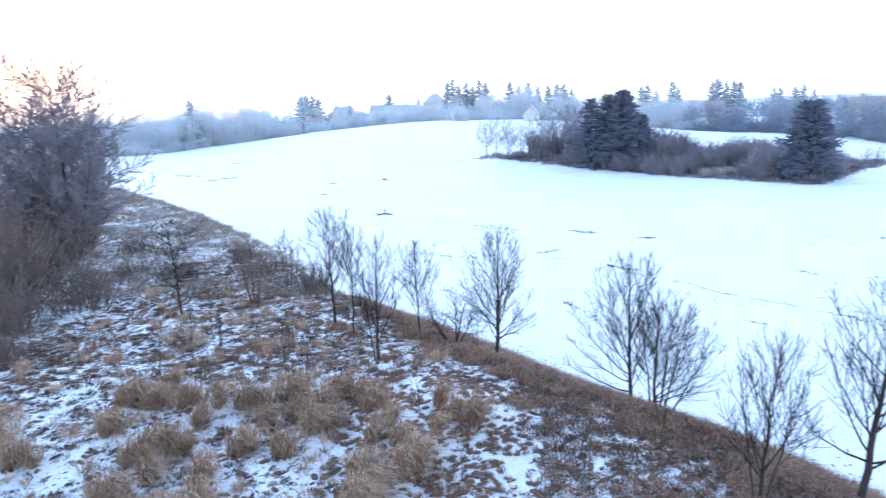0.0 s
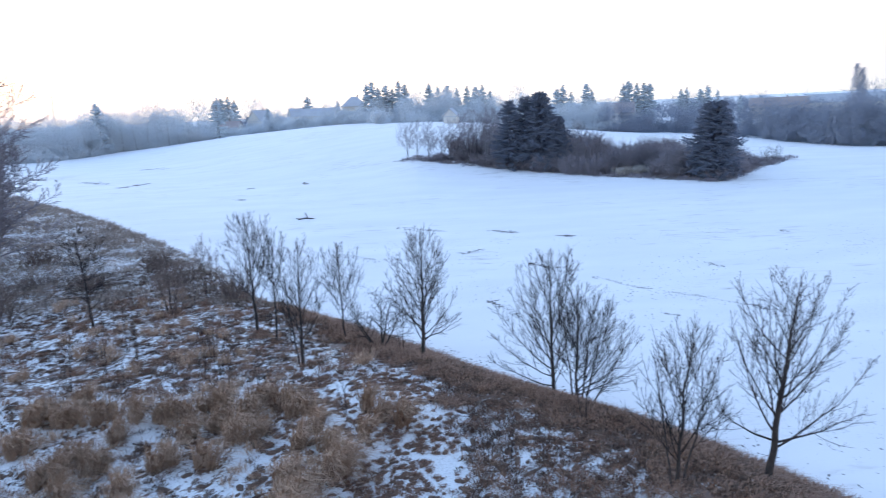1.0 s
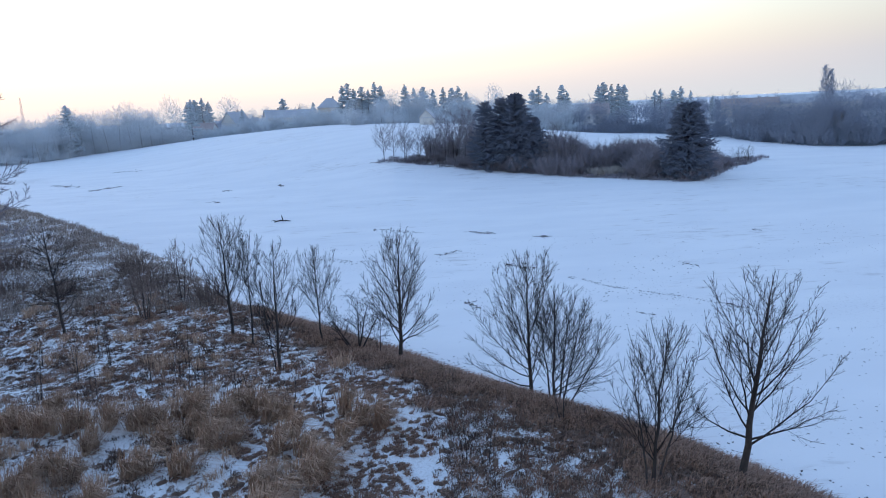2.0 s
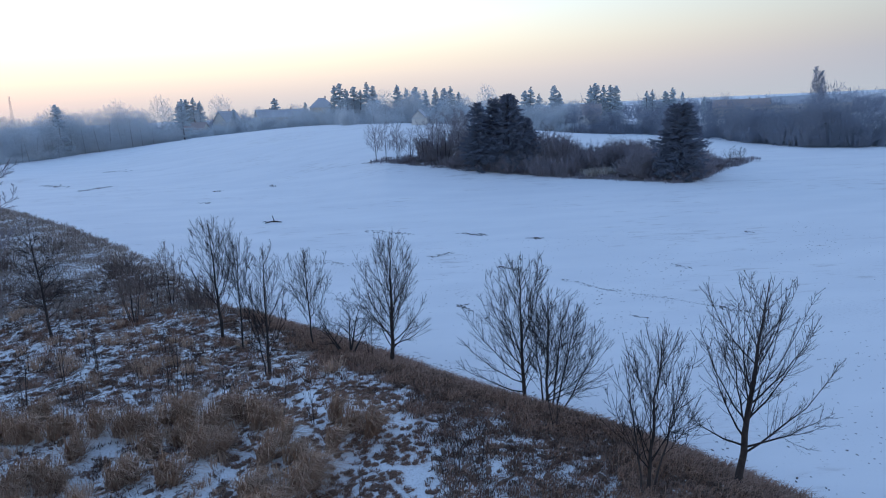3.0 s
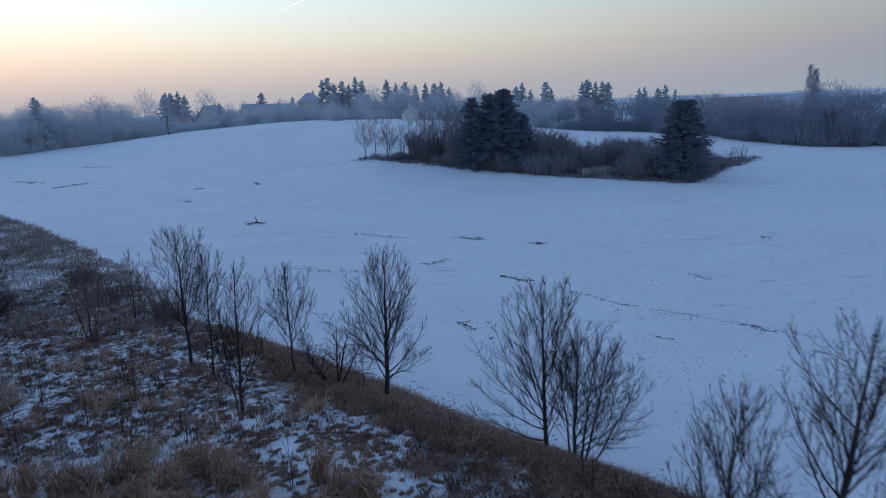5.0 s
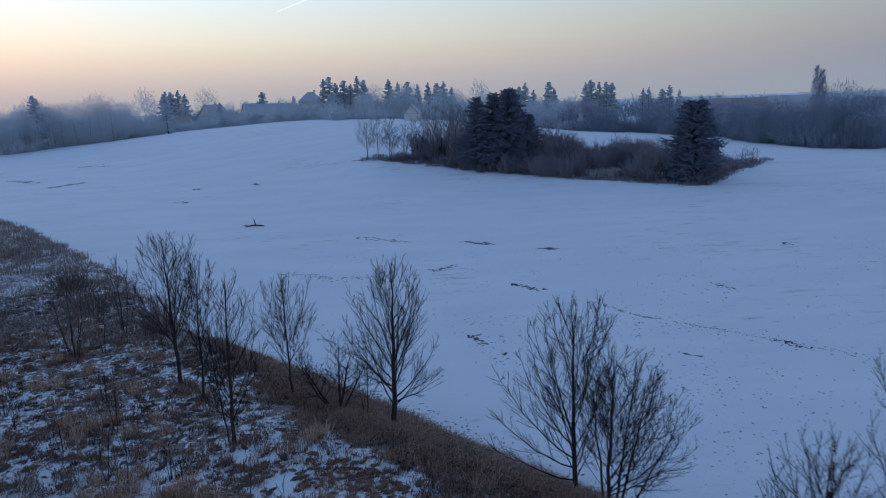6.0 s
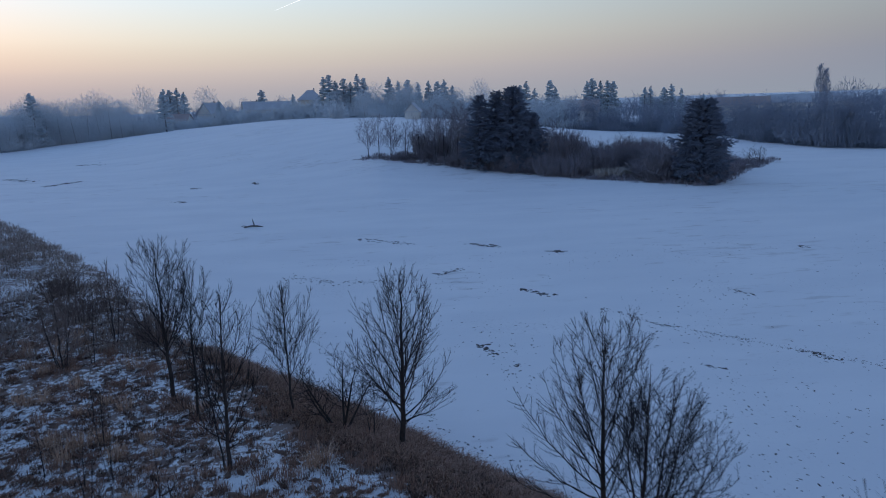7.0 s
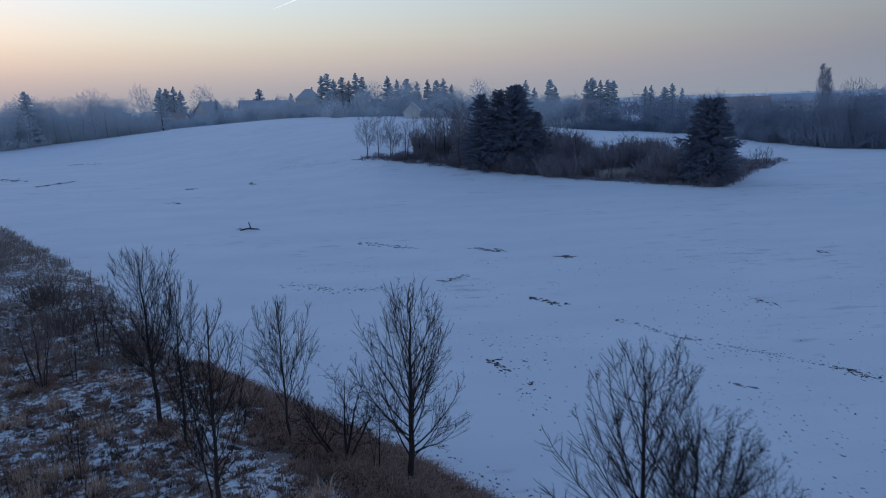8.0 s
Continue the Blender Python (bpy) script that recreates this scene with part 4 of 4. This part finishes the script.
for k, (x, y, h, s) in enumerate(((-1.6, 132.0, 7.2, 1), (0.2, 131.2, 7.4, 1), (2.2, 130.6, 7.2, 2), (4.6, 130.2, 6.5, 2), (7.0, 129.0, 7.7, 2), (10.8, 126.0, 8.8, 2), (12.6, 124.0, 8.3, 1), (8.8, 131.0, 9.0, 2), (14.0, 126.5, 9.8, 2), (12.2, 130.0, 9.8, 2), (9.4, 126.6, 8.1, 2), (13.4, 128.4, 10.2, 2), (14.6, 123.4, 9.0, 2), (26.5, 118.5, 7.6, 2), (29.5, 117.0, 6.7, 2), (28.0, 121.0, 7.8, 2), (31.0, 119.0, 5.9, 2))):
    bare_tree("bare_tree", foot(x, y), h, 0.09, 310 + k, "slim bare tree at the copse's thin end", stems=((0, 0, 1), (0.2, 0.1, 0.8))[:s], group=COPSE, bark=BARK, twig=COPSE_BRUSH, **COARSE)
rng = random.Random(88)
COPSE_SHRUB = [shrub_mesh(330 + k, 1.0, 1.0, 120, 0.0075, 8).mesh("shrub", COPSE_BRUSH) for k in range(3)]
def in_copse(x, y, pad=0.0):
    return (0.585 * x + 0.811 * y > 105.2 + pad) and (-0.742 * x + 0.670 * y > 34.0 + pad) and (0.102 * x + 0.995 * y < 132.0 - pad)


made = 0
while made < 135:
    x, y = rng.uniform(0, 66), rng.uniform(100, 133)
    if not in_copse(x, y, 0.8) or x > 58 or (30 < x < 38 and y < 112.5):
        continue
    made += 1
    tall = 2.0 if x < 7 else 4.4 if x < 14 else 5.0 if x < 30 else 3.6 if x < 46 else 2.0
    if y - (132 - 0.72 * x) < 3:
        tall *= 0.55
    r, h = rng.uniform(1.5, 2.8), tall * rng.uniform(0.6, 1.2)
    m = pose(x, y, ground_z(x, y), 0, 0, rng.uniform(0, 360)) @ Matrix.Diagonal((r, r, h, 1))
    place(rng.choice(COPSE_SHRUB), "shrub", m, "dense leafless shrub in the copse", "shrub", "shrubs of the copse")
for k, (x, y, h) in enumerate(((49.0, 145.2, 3.3), (55.6, 144.8, 3.0), (62.7, 121.8, 2.9), (60.9, 122.0, 3.0), (45.0, 139.0, 3.6))):
    bare_tree("bare_shrub", foot(x, y), h, 0.06, 340 + k, "rounded bare shrub standing in snow", "shrub", stems=((0, 0, 1), (0.4, 0.1, 0.85), (-0.4, 0, 0.9), (0.1, 0.4, 0.8)), group="shrubs beside the copse", **{**COARSE, "count": (10, 6, 3)})
r2 = random.Random(5)
feet = []
while len(feet) < 1500:
    x, y = r2.uniform(-3, 68), r2.uniform(98, 134)
    if in_copse(x, y, -0.6):
        feet.append((x, y, ground_z(x, y)))
pale_feet = [(x, y, ground_z(x, y)) for x, y in ((34 + r2.gauss(0, 1.4), 111.5 + r2.gauss(0, 1.2)) for _ in range(70))]
grass("pale_copse_grass", pale_feet, 40, 0.5, 1.5, 0.03, 0.5, PALE_GRASS, "pale tall dry grass in a gap of the copse", 26)
grass("copse_grass", feet, 14, 0.6, 0.8, 0.03, 0.6, COPSE_BRUSH, "dry brown grass on the floor of the copse", 9)


# ---- far woods ----
def wood_tree(seed, kind):
    """A unit-high bare tree for the distance: trunk and crown buffers."""
    spec = {**SPEC, "thin": 0.0026, "count": (18, 8, 3), "norm": (1, 0.4, 0.16), "fine": False, "clear": (0.16, 0.12, 0.1), "rise": 0.2, "wander": 0.24, "lean": (38, 72), "size": (0.34, 0.42, 0.5), "taper": 0.4}
    if kind == "poplar":
        spec.update(thin=0.003, lean=(8, 18), size=(0.22, 0.4, 0.4), count=(50, 9, 4), rise=0.3, clear=(0.05, 0.1, 0.1), taper=0.5)
    if kind == "round":
        spec.update(count=(22, 9, 4), lean=(35, 70), size=(0.37, 0.42, 0.5))
    r = random.Random(seed)
    bufs = (Buf(), Buf())
    grow(r, bufs, Vector((0, 0, -0.02)), Vector((r.uniform(-0.05, 0.05), 0, 1)), 0.70, 0.012, 0, spec)
    for _ in range(620):
        q = Vector((r.gauss(0, 1), r.gauss(0, 1), r.gauss(0, 1))).normalized() * r.random() ** 0.4
        if kind == "poplar":
            z = r.uniform(0.08, 0.97)
            w = 0.115 * (1 - z) ** 0.5
            p, up = Vector((q.x * w, q.y * w, z)), 2.2
        else:
            p, up = Vector((q.x * 0.30, q.y * 0.30, 0.60 + q.z * 0.36)), 0.4
        d = (q * 0.7 + Vector((r.gauss(0, 0.4), r.gauss(0, 0.4), r.gauss(up, 0.4)))).normalized() * r.uniform(0.03, 0.085)
        bufs[1].tube([p, p + d], [0.0028, 0.0018], 3)
    return bufs


def wood_proto(seed, kind, bark, twig, label, category="tree", group="", name="woodland_tree"):
    bufs = wood_tree(seed, kind)
    tree = thing(name, pose(0, 0, -400), label, category, group)
    part("trunk", bufs[0], bark, tree)
    part("crown", bufs[1], twig, tree)
    return tree


def stand(proto, x, y, height, r, width=1.0):
    w = height * width * r.uniform(0.85, 1.2)
    m = pose(x, y, ground_z(x, y), 0, 0, r.uniform(0, 360))
    t = copy_thing(proto, m)
    t.scale = (w, w, height)
    return t


def remove(ob):
    for o in (*ob.children_recursive, ob):
        bpy.data.objects.remove(o)


def line_at(line, u):
    u *= len(line) - 1
    i = min(int(u), len(line) - 2)
    a, b = line[i], line[i + 1]
    return a[0] + (b[0] - a[0]) * (u - i), a[1] + (b[1] - a[1]) * (u - i)


R_LINE = ((58, 224), (84, 222), (88.5, 178), (89, 160), (92, 147), (100, 143), (125, 136), (160, 125))
C_LINE = ((-14, 232), (5, 234), (25, 236), (45, 232), (62, 226))
L_LINE = ((-150, 238), (-122, 254), (-116, 283), (-109, 345))
H_LINE = ((-143, 271), (-128, 278), (-109, 283), (-94, 286), (-82, 298))
V_LINE = ((-109, 349), (-92, 350), (-66, 325), (-48, 305), (-30, 285), (-15, 262))
rng = random.Random(99)
# each wood's bark and twig colours are paled for the air in between
woods = (("right", R_LINE, HAZE_BARK, HAZE_TWIG, "bare woodland tree beyond the field, paled for haze", 130, 50, (7.5, 11.2)),
         ("middle", C_LINE, PALE_HAZE_BARK, PALE_HAZE_TWIG, "bare tree on the field's far crest, paled for haze", 60, 50, (8.0, 12.0)),
         ("left", L_LINE, PALE_HAZE_BARK, PALE_HAZE_TWIG, "bare far tree with haze in its pale colour", 80, 45, (12.0, 17.0)),
         ("hedge", H_LINE, PALE_HAZE_BARK, PALE_HAZE_TWIG, "bare hedge tree beside the field, paled for haze", 44, 12, (6.0, 10.0)),
         ("village", V_LINE, PALE_HAZE_BARK, PALE_HAZE_TWIG, "low garden tree by the village, paled for haze", 56, 40, (4.5, 8.5)))
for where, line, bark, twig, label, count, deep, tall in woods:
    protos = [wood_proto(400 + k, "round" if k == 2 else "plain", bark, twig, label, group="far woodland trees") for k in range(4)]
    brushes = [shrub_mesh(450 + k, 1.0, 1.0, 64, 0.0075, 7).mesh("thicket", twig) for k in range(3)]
    for k in range(count):
        u, back_off = rng.random(), rng.random() ** 1.3 * deep
        x, y = line_at(line, u)
        far = math.hypot(x, y)
        x, y = x * (1 + back_off / far), y * (1 + back_off / far)
        stand(rng.choice(protos), x + rng.uniform(-2, 2), y, rng.uniform(*tall) * (0.8 if back_off < 4 else 1.0), rng)
    for k in range(int(count * 0.95)):
        u, back_off = (k + rng.random()) / (count * 0.95), rng.random() ** 1.6 * deep * 0.5
        x, y = line_at(line, u)
        far = math.hypot(x, y)
        x, y = x * (1 + back_off / far), y * (1 + back_off / far)
        w = rng.uniform(2.0, 4.5)
        m = pose(x, y, ground_z(x, y), 0, 0, rng.uniform(0, 360)) @ Matrix.Diagonal((w, w, rng.uniform(2.0, 6.5), 1))
        place(rng.choice(brushes), "thicket", m, "leafless thicket at the wood's edge, paled for haze", "thicket", "thickets along the far woods")
    scrub = Buf()
    for _ in range(count * 130):
        u, back_off = rng.random(), rng.random() * deep
        x, y = line_at(line, u)
        far = math.hypot(x, y)
        x, y = x * (1 + back_off / far) + rng.uniform(-1, 1), y * (1 + back_off / far)
        top = tall[0] * (0.62 + 0.5 * noise.noise((x * 0.09, y * 0.09, 70))) * smooth(0.25 + back_off / 6)
        p = Vector((x, y, ground_z(x, y) + top * rng.random() ** 1.25))
        d = Vector((rng.gauss(0, 0.7), rng.gauss(0, 0.7), rng.gauss(0.45, 0.6))).normalized() * rng.uniform(0.5, 1.5)
        scrub.tube([p, p + d], [0.05, 0.026], 3)
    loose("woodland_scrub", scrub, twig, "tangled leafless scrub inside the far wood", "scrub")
    for p in protos:
        remove(p)

big = wood_proto(470, "round", HAZE_BARK, HAZE_TWIG, "large spreading bare tree at the wood's edge", group="single far trees", name="large_bare_tree")
for x, y, h in ((98.0, 151, 14.2), (94.6, 151.5, 11.6), (101.5, 150, 12.6)):
    stand(big, x, y, h, rng, 1.25)
remove(big)
hazy_round = wood_proto(471, "round", PALE_HAZE_BARK, PALE_HAZE_TWIG, "tall round-crowned bare tree in the village", group="single far trees", name="round_bare_tree")
for x, y, h in ((-121.7, 279.4, 19.2), (-117.5, 278.4, 16.4), (-114.4, 282.3, 16.8), (-109.2, 282.2, 16.5), (-106.0, 285.4, 17.6), (-102.0, 286.5, 19.0), (-97.5, 285.0, 16.2), (-93.5, 284.4, 11.8), (-90.0, 286.8, 8.2),
                (-123.7, 412.3, 25.0), (-97.4, 439.8, 23.0), (-67.9, 394.7, 13.0), (-48.7, 397.6, 12.0), (56.6, 396.7, 21.5), (-117.7, 361.8, 17.1), (-102.5, 356.0, 16.2), (-92.7, 369.0, 14.6), (-71.5, 373.7, 12.0), (-48.1, 367.4, 9.5), (30, 350, 14), (-40, 352, 10)):
    stand(hazy_round, x, y, h, rng, 0.85)
remove(hazy_round)
pop = wood_proto(472, "poplar", HAZE_BARK, HAZE_TWIG, "tall narrow poplar above the wood", group="single far trees", name="poplar")
for x, y, h in ((163.5, 263, 20.6), (165.3, 262.3, 19.0)):
    stand(pop, x, y, h, rng, 1.25)
remove(pop)

# wooded skyline a long way behind
belt = Buf()
belt_clumps = [shrub_mesh(480 + k, 1.0, 1.0, 44, 0.0065, 6) for k in range(6)]
for k in range(120):
    a = radians(-42 + 80 * (k + rng.random()) / 120)
    d = rng.uniform(430, 640)
    x, y = math.sin(a) * d, math.cos(a) * d
    w, h, z = rng.uniform(9, 15), rng.uniform(9, 14), ground_z(x, y) - 0.3
    clump, turn = belt_clumps[k % 6], rng.uniform(0, 6.283)
    ct, st = math.cos(turn), math.sin(turn)
    belt.add([(x + (vx * ct - vy * st) * w, y + (vx * st + vy * ct) * w, z + vz * h) for vx, vy, vz in clump.v], clump.f)
loose("distant_wood", belt, HAZE_TWIG, "distant belt of woodland with haze in its colour", "wood")

FAR_CONIFERS = "conifers among the far houses"
proto_a = conifer("far_conifer", pose(0, 0, -400), 501, 1.0, 0.24, "conifer among far houses, its colour hazed blue-green", FAR_CONIFERS, HAZE_NEEDLE, 170, 13, 0.0125, blunt=0.75, ragged=0.4)
proto_b = conifer("far_conifer", pose(0, 0, -400), 502, 1.0, 0.27, "broad pine among far houses, paled for haze", FAR_CONIFERS, HAZE_NEEDLE, 170, 13, 0.013, blunt=0.6, ragged=0.5)
for k, (x, y, h) in enumerate(((-16.2, 275.1, 15.0), (-18.4, 277.0, 14.5), (-14.0, 277, 13), (-11.1, 278.4, 13.6), (-8.6, 277, 12.4), (-6.1, 275.6, 15.0), (-3.8, 278.6, 13.6), (5.6, 285.6, 14.2), (9.1, 285.5, 13.0), (12.9, 287.4, 13.4), (16.5, 284.2, 12.6), (20.7, 286.9, 13.6), (24.0, 285.7, 13.4), (26.8, 287.4, 14.5), (30, 288, 12.5),
                               (64, 325, 16), (67, 326, 18), (71, 327, 15), (77, 323, 18.5), (80, 325, 16), (98, 337, 19), (101, 339, 20), (104, 336, 19), (107, 335, 19), (110, 336, 18.5), (119, 320, 15.5), (122, 321, 16), (127, 318, 15), (129.5, 316, 16.5), (134, 316, 14.5),
                               (-120.0, 275.3, 19.0), (-81.5, 299.6, 16.5), (-105.4, 381.2, 19.0), (-103.2, 387.0, 19.8), (-98.5, 383.0, 20.4), (-96.2, 386.7, 18.4), (-57.4, 386.3, 15.2), (-76, 372, 12), (113, 352, 12), (86, 350, 13), (146, 320, 12), (-146, 330, 12), (-40, 372, 11))):
    stand(proto_a if k % 3 else proto_b, x, y, h, rng, 1.0)
remove(proto_a), remove(proto_b)


# ---- houses beyond the field ----
def house(name, x, y, turn, width, depth, eave, ridge, wall_mat, roof_mat, label, hip=0.0, chimney=True, windows=2, floors=1):
    """A house with its ridge along its width; hip: how far the ridge ends stand in."""
    home = thing(name, pose(x, y, ground_z(x, y) - 0.2, 0, 0, turn), label, "house", "houses beyond the field")
    w, d = width / 2, depth / 2
    wall = Buf()
    wall.add([(-w, -d, 0), (w, -d, 0), (w, d, 0), (-w, d, 0), (-w, -d, eave), (w, -d, eave), (w, d, eave), (-w, d, eave), (-w, 0, ridge - 0.1 if not hip else eave), (w, 0, ridge - 0.1 if not hip else eave)],
             [(0, 1, 5, 4), (2, 3, 7, 6), (1, 2, 6, 9, 5), (3, 0, 4, 8, 7), (3, 2, 1, 0)])
    part("wall", wall, wall_mat, home, soft=False)
    roof, o, t = Buf(), 0.45, 0.18
    for z in (0.0, t):
        roof.v.extend([(-w - o, -d - o, eave - 0.25 + z), (w + o, -d - o, eave - 0.25 + z), (w + o, d + o, eave - 0.25 + z), (-w - o, d + o, eave - 0.25 + z), (-w - o + hip, 0, ridge + z), (w + o - hip, 0, ridge + z)])
    ends = [(7, 8, 11), (9, 6, 10)] if hip else [(1, 7, 11, 5), (8, 2, 5, 11), (6, 0, 4, 10), (3, 9, 10, 4)]
    roof.f.extend(ends + [(6, 7, 11, 10), (8, 9, 10, 11), (1, 0, 4, 5), (3, 2, 5, 4), (0, 1, 7, 6), (1, 2, 8, 7), (2, 3, 9, 8), (3, 0, 6, 9)])
    part("roof", roof, roof_mat, home, soft=False)
    if chimney:
        c = Buf()
        c.box(w * 0.25, -0.3, ridge - 0.8, w * 0.25 + 0.6, 0.3, ridge + 0.9)
        c.box(w * 0.25 - 0.06, -0.36, ridge + 0.9, w * 0.25 + 0.66, 0.36, ridge + 1.0)
        part("chimney", c, ROOF_TILE, home, soft=False)
    for f in range(floors):
        for k in range(windows):
            cx, cz = -w + width * (k + 0.5) / windows, 1.6 + f * 2.7
            if cz + 0.7 > eave:
                continue
            fr, pn = Buf(), Buf()
            for bx in ((cx - 0.6, cz - 0.7, cx - 0.5, cz + 0.7), (cx + 0.5, cz - 0.7, cx + 0.6, cz + 0.7), (cx - 0.5, cz - 0.7, cx + 0.5, cz - 0.6), (cx - 0.5, cz + 0.6, cx + 0.5, cz + 0.7), (cx - 0.04, cz - 0.6, cx + 0.04, cz + 0.6)):
                fr.box(bx[0], -d - 0.06, bx[1], bx[2], -d + 0.02, bx[3])
            pn.box(cx - 0.5, -d - 0.03, cz - 0.6, cx + 0.5, -d + 0.01, cz + 0.6)
            win = part("window", fr, FRAME, home, soft=False)
            part("pane", pn, GLASS, win, soft=False)
    return home


house("shed", 10.6, 214, 78, 4.8, 3.9, 2.4, 4.5, WALL_PALE, ROOF_DARK, "small pale gabled shed on the field's crest", chimney=False, windows=0)
house("house", -28.8, 341, 4, 11.0, 9.0, 7.6, 11.6, WALL_BUFF, ROOF_DARK, "buff two-storey house with a hipped dark roof", hip=4.6, windows=4, floors=2)
house("house", -82, 384, 60, 12.0, 9.0, 6.0, 11.5, WALL_PALE, ROOF_DARK, "pale gabled house with a dark roof", windows=3, floors=2)
house("house", -94.8, 362, -5, 14.0, 9.0, 4.4, 7.4, WALL_PALE, ROOF_TILE, "long pale house behind haze-paled trees", windows=4, floors=2)
house("house", -48, 359, 8, 16.0, 9.0, 5.0, 8.4, WALL_BUFF, ROOF_DARK, "low buff house with a long dark roof", windows=5, floors=1)
house("house", -62, 388, 20, 11.0, 9.0, 6.0, 10.0, WALL_PALE, ROOF_DARK, "pale house among village trees", windows=3, floors=2)
house("house", -150, 335, 5, 24.0, 9.0, 6.0, 8.6, WALL_PALE, ROOF_DARK, "long low pale building at the village end", windows=7, floors=2, chimney=False)
house("house", 84.7, 300, -12, 13.0, 9.0, 6.0, 10.0, WALL_PALE, ROOF_TILE, "pale house behind the wood", windows=4, floors=2)
house("house", 178, 348, -28, 26.0, 11.0, 6.0, 9.6, WALL_BUFF, ROOF_TILE, "long building with a reddish roof above the wood", windows=7, floors=2)
house("house", 206, 336, -30, 36.0, 11.0, 6.5, 10.2, WALL_PALE, ROOF_DARK, "long pale building above the wood", windows=9, floors=2)

# ---- a lattice mast far off on the left ----
mast = thing("radio_mast", pose(-399.6, 807.6, ground_z(-399.6, 807.6)), "tall slender steel lattice mast far away", "mast")
lattice = Buf()
for k in range(4):
    a, b = 1.6 * (1 if k % 3 else -1), 1.6 * (1 if k < 2 else -1)
    lattice.tube([Vector((a, b, -0.5)), Vector((a * 0.3, b * 0.3, 44))], [0.18, 0.1], 4)
for k in range(14):
    z, w, z2 = k * 3.1, 1.6 - k * 0.08, (k + 1) * 3.1
    lattice.tube([Vector((-w, -w, z)), Vector((w, -w, z2))], [0.09, 0.09], 3)
    lattice.tube([Vector((w, w, z)), Vector((-w, w, z2))], [0.09, 0.09], 3)
part("lattice", lattice, STEEL, mast)

# ---- a vapour trail high in the sky ----
streak = Nodes("vapour_trail_white")
# weak emission replaces the daylight on the trail, so it outshines the sky
streak.bsdf.inputs["Emission Color"].default_value = (1.0, 0.93, 0.85, 1)
streak.bsdf.inputs["Emission Strength"].default_value = 0.075
vapour = Buf()
a, b = Vector((-498, 3981, 508)), Vector((-200, 4008, 624))
vapour.tube([a.lerp(b, i / 12) for i in range(13)], [0.3 + 1.5 * math.sin(math.pi * min(1.0, i / 8) / 2) for i in range(13)], 6)
tagged(new("vapour_trail", vapour.mesh("vapour_trail", streak.done((0.8, 0.8, 0.8)))), "thin white vapour trail high in the dusk sky", "backdrop", "", "structure")
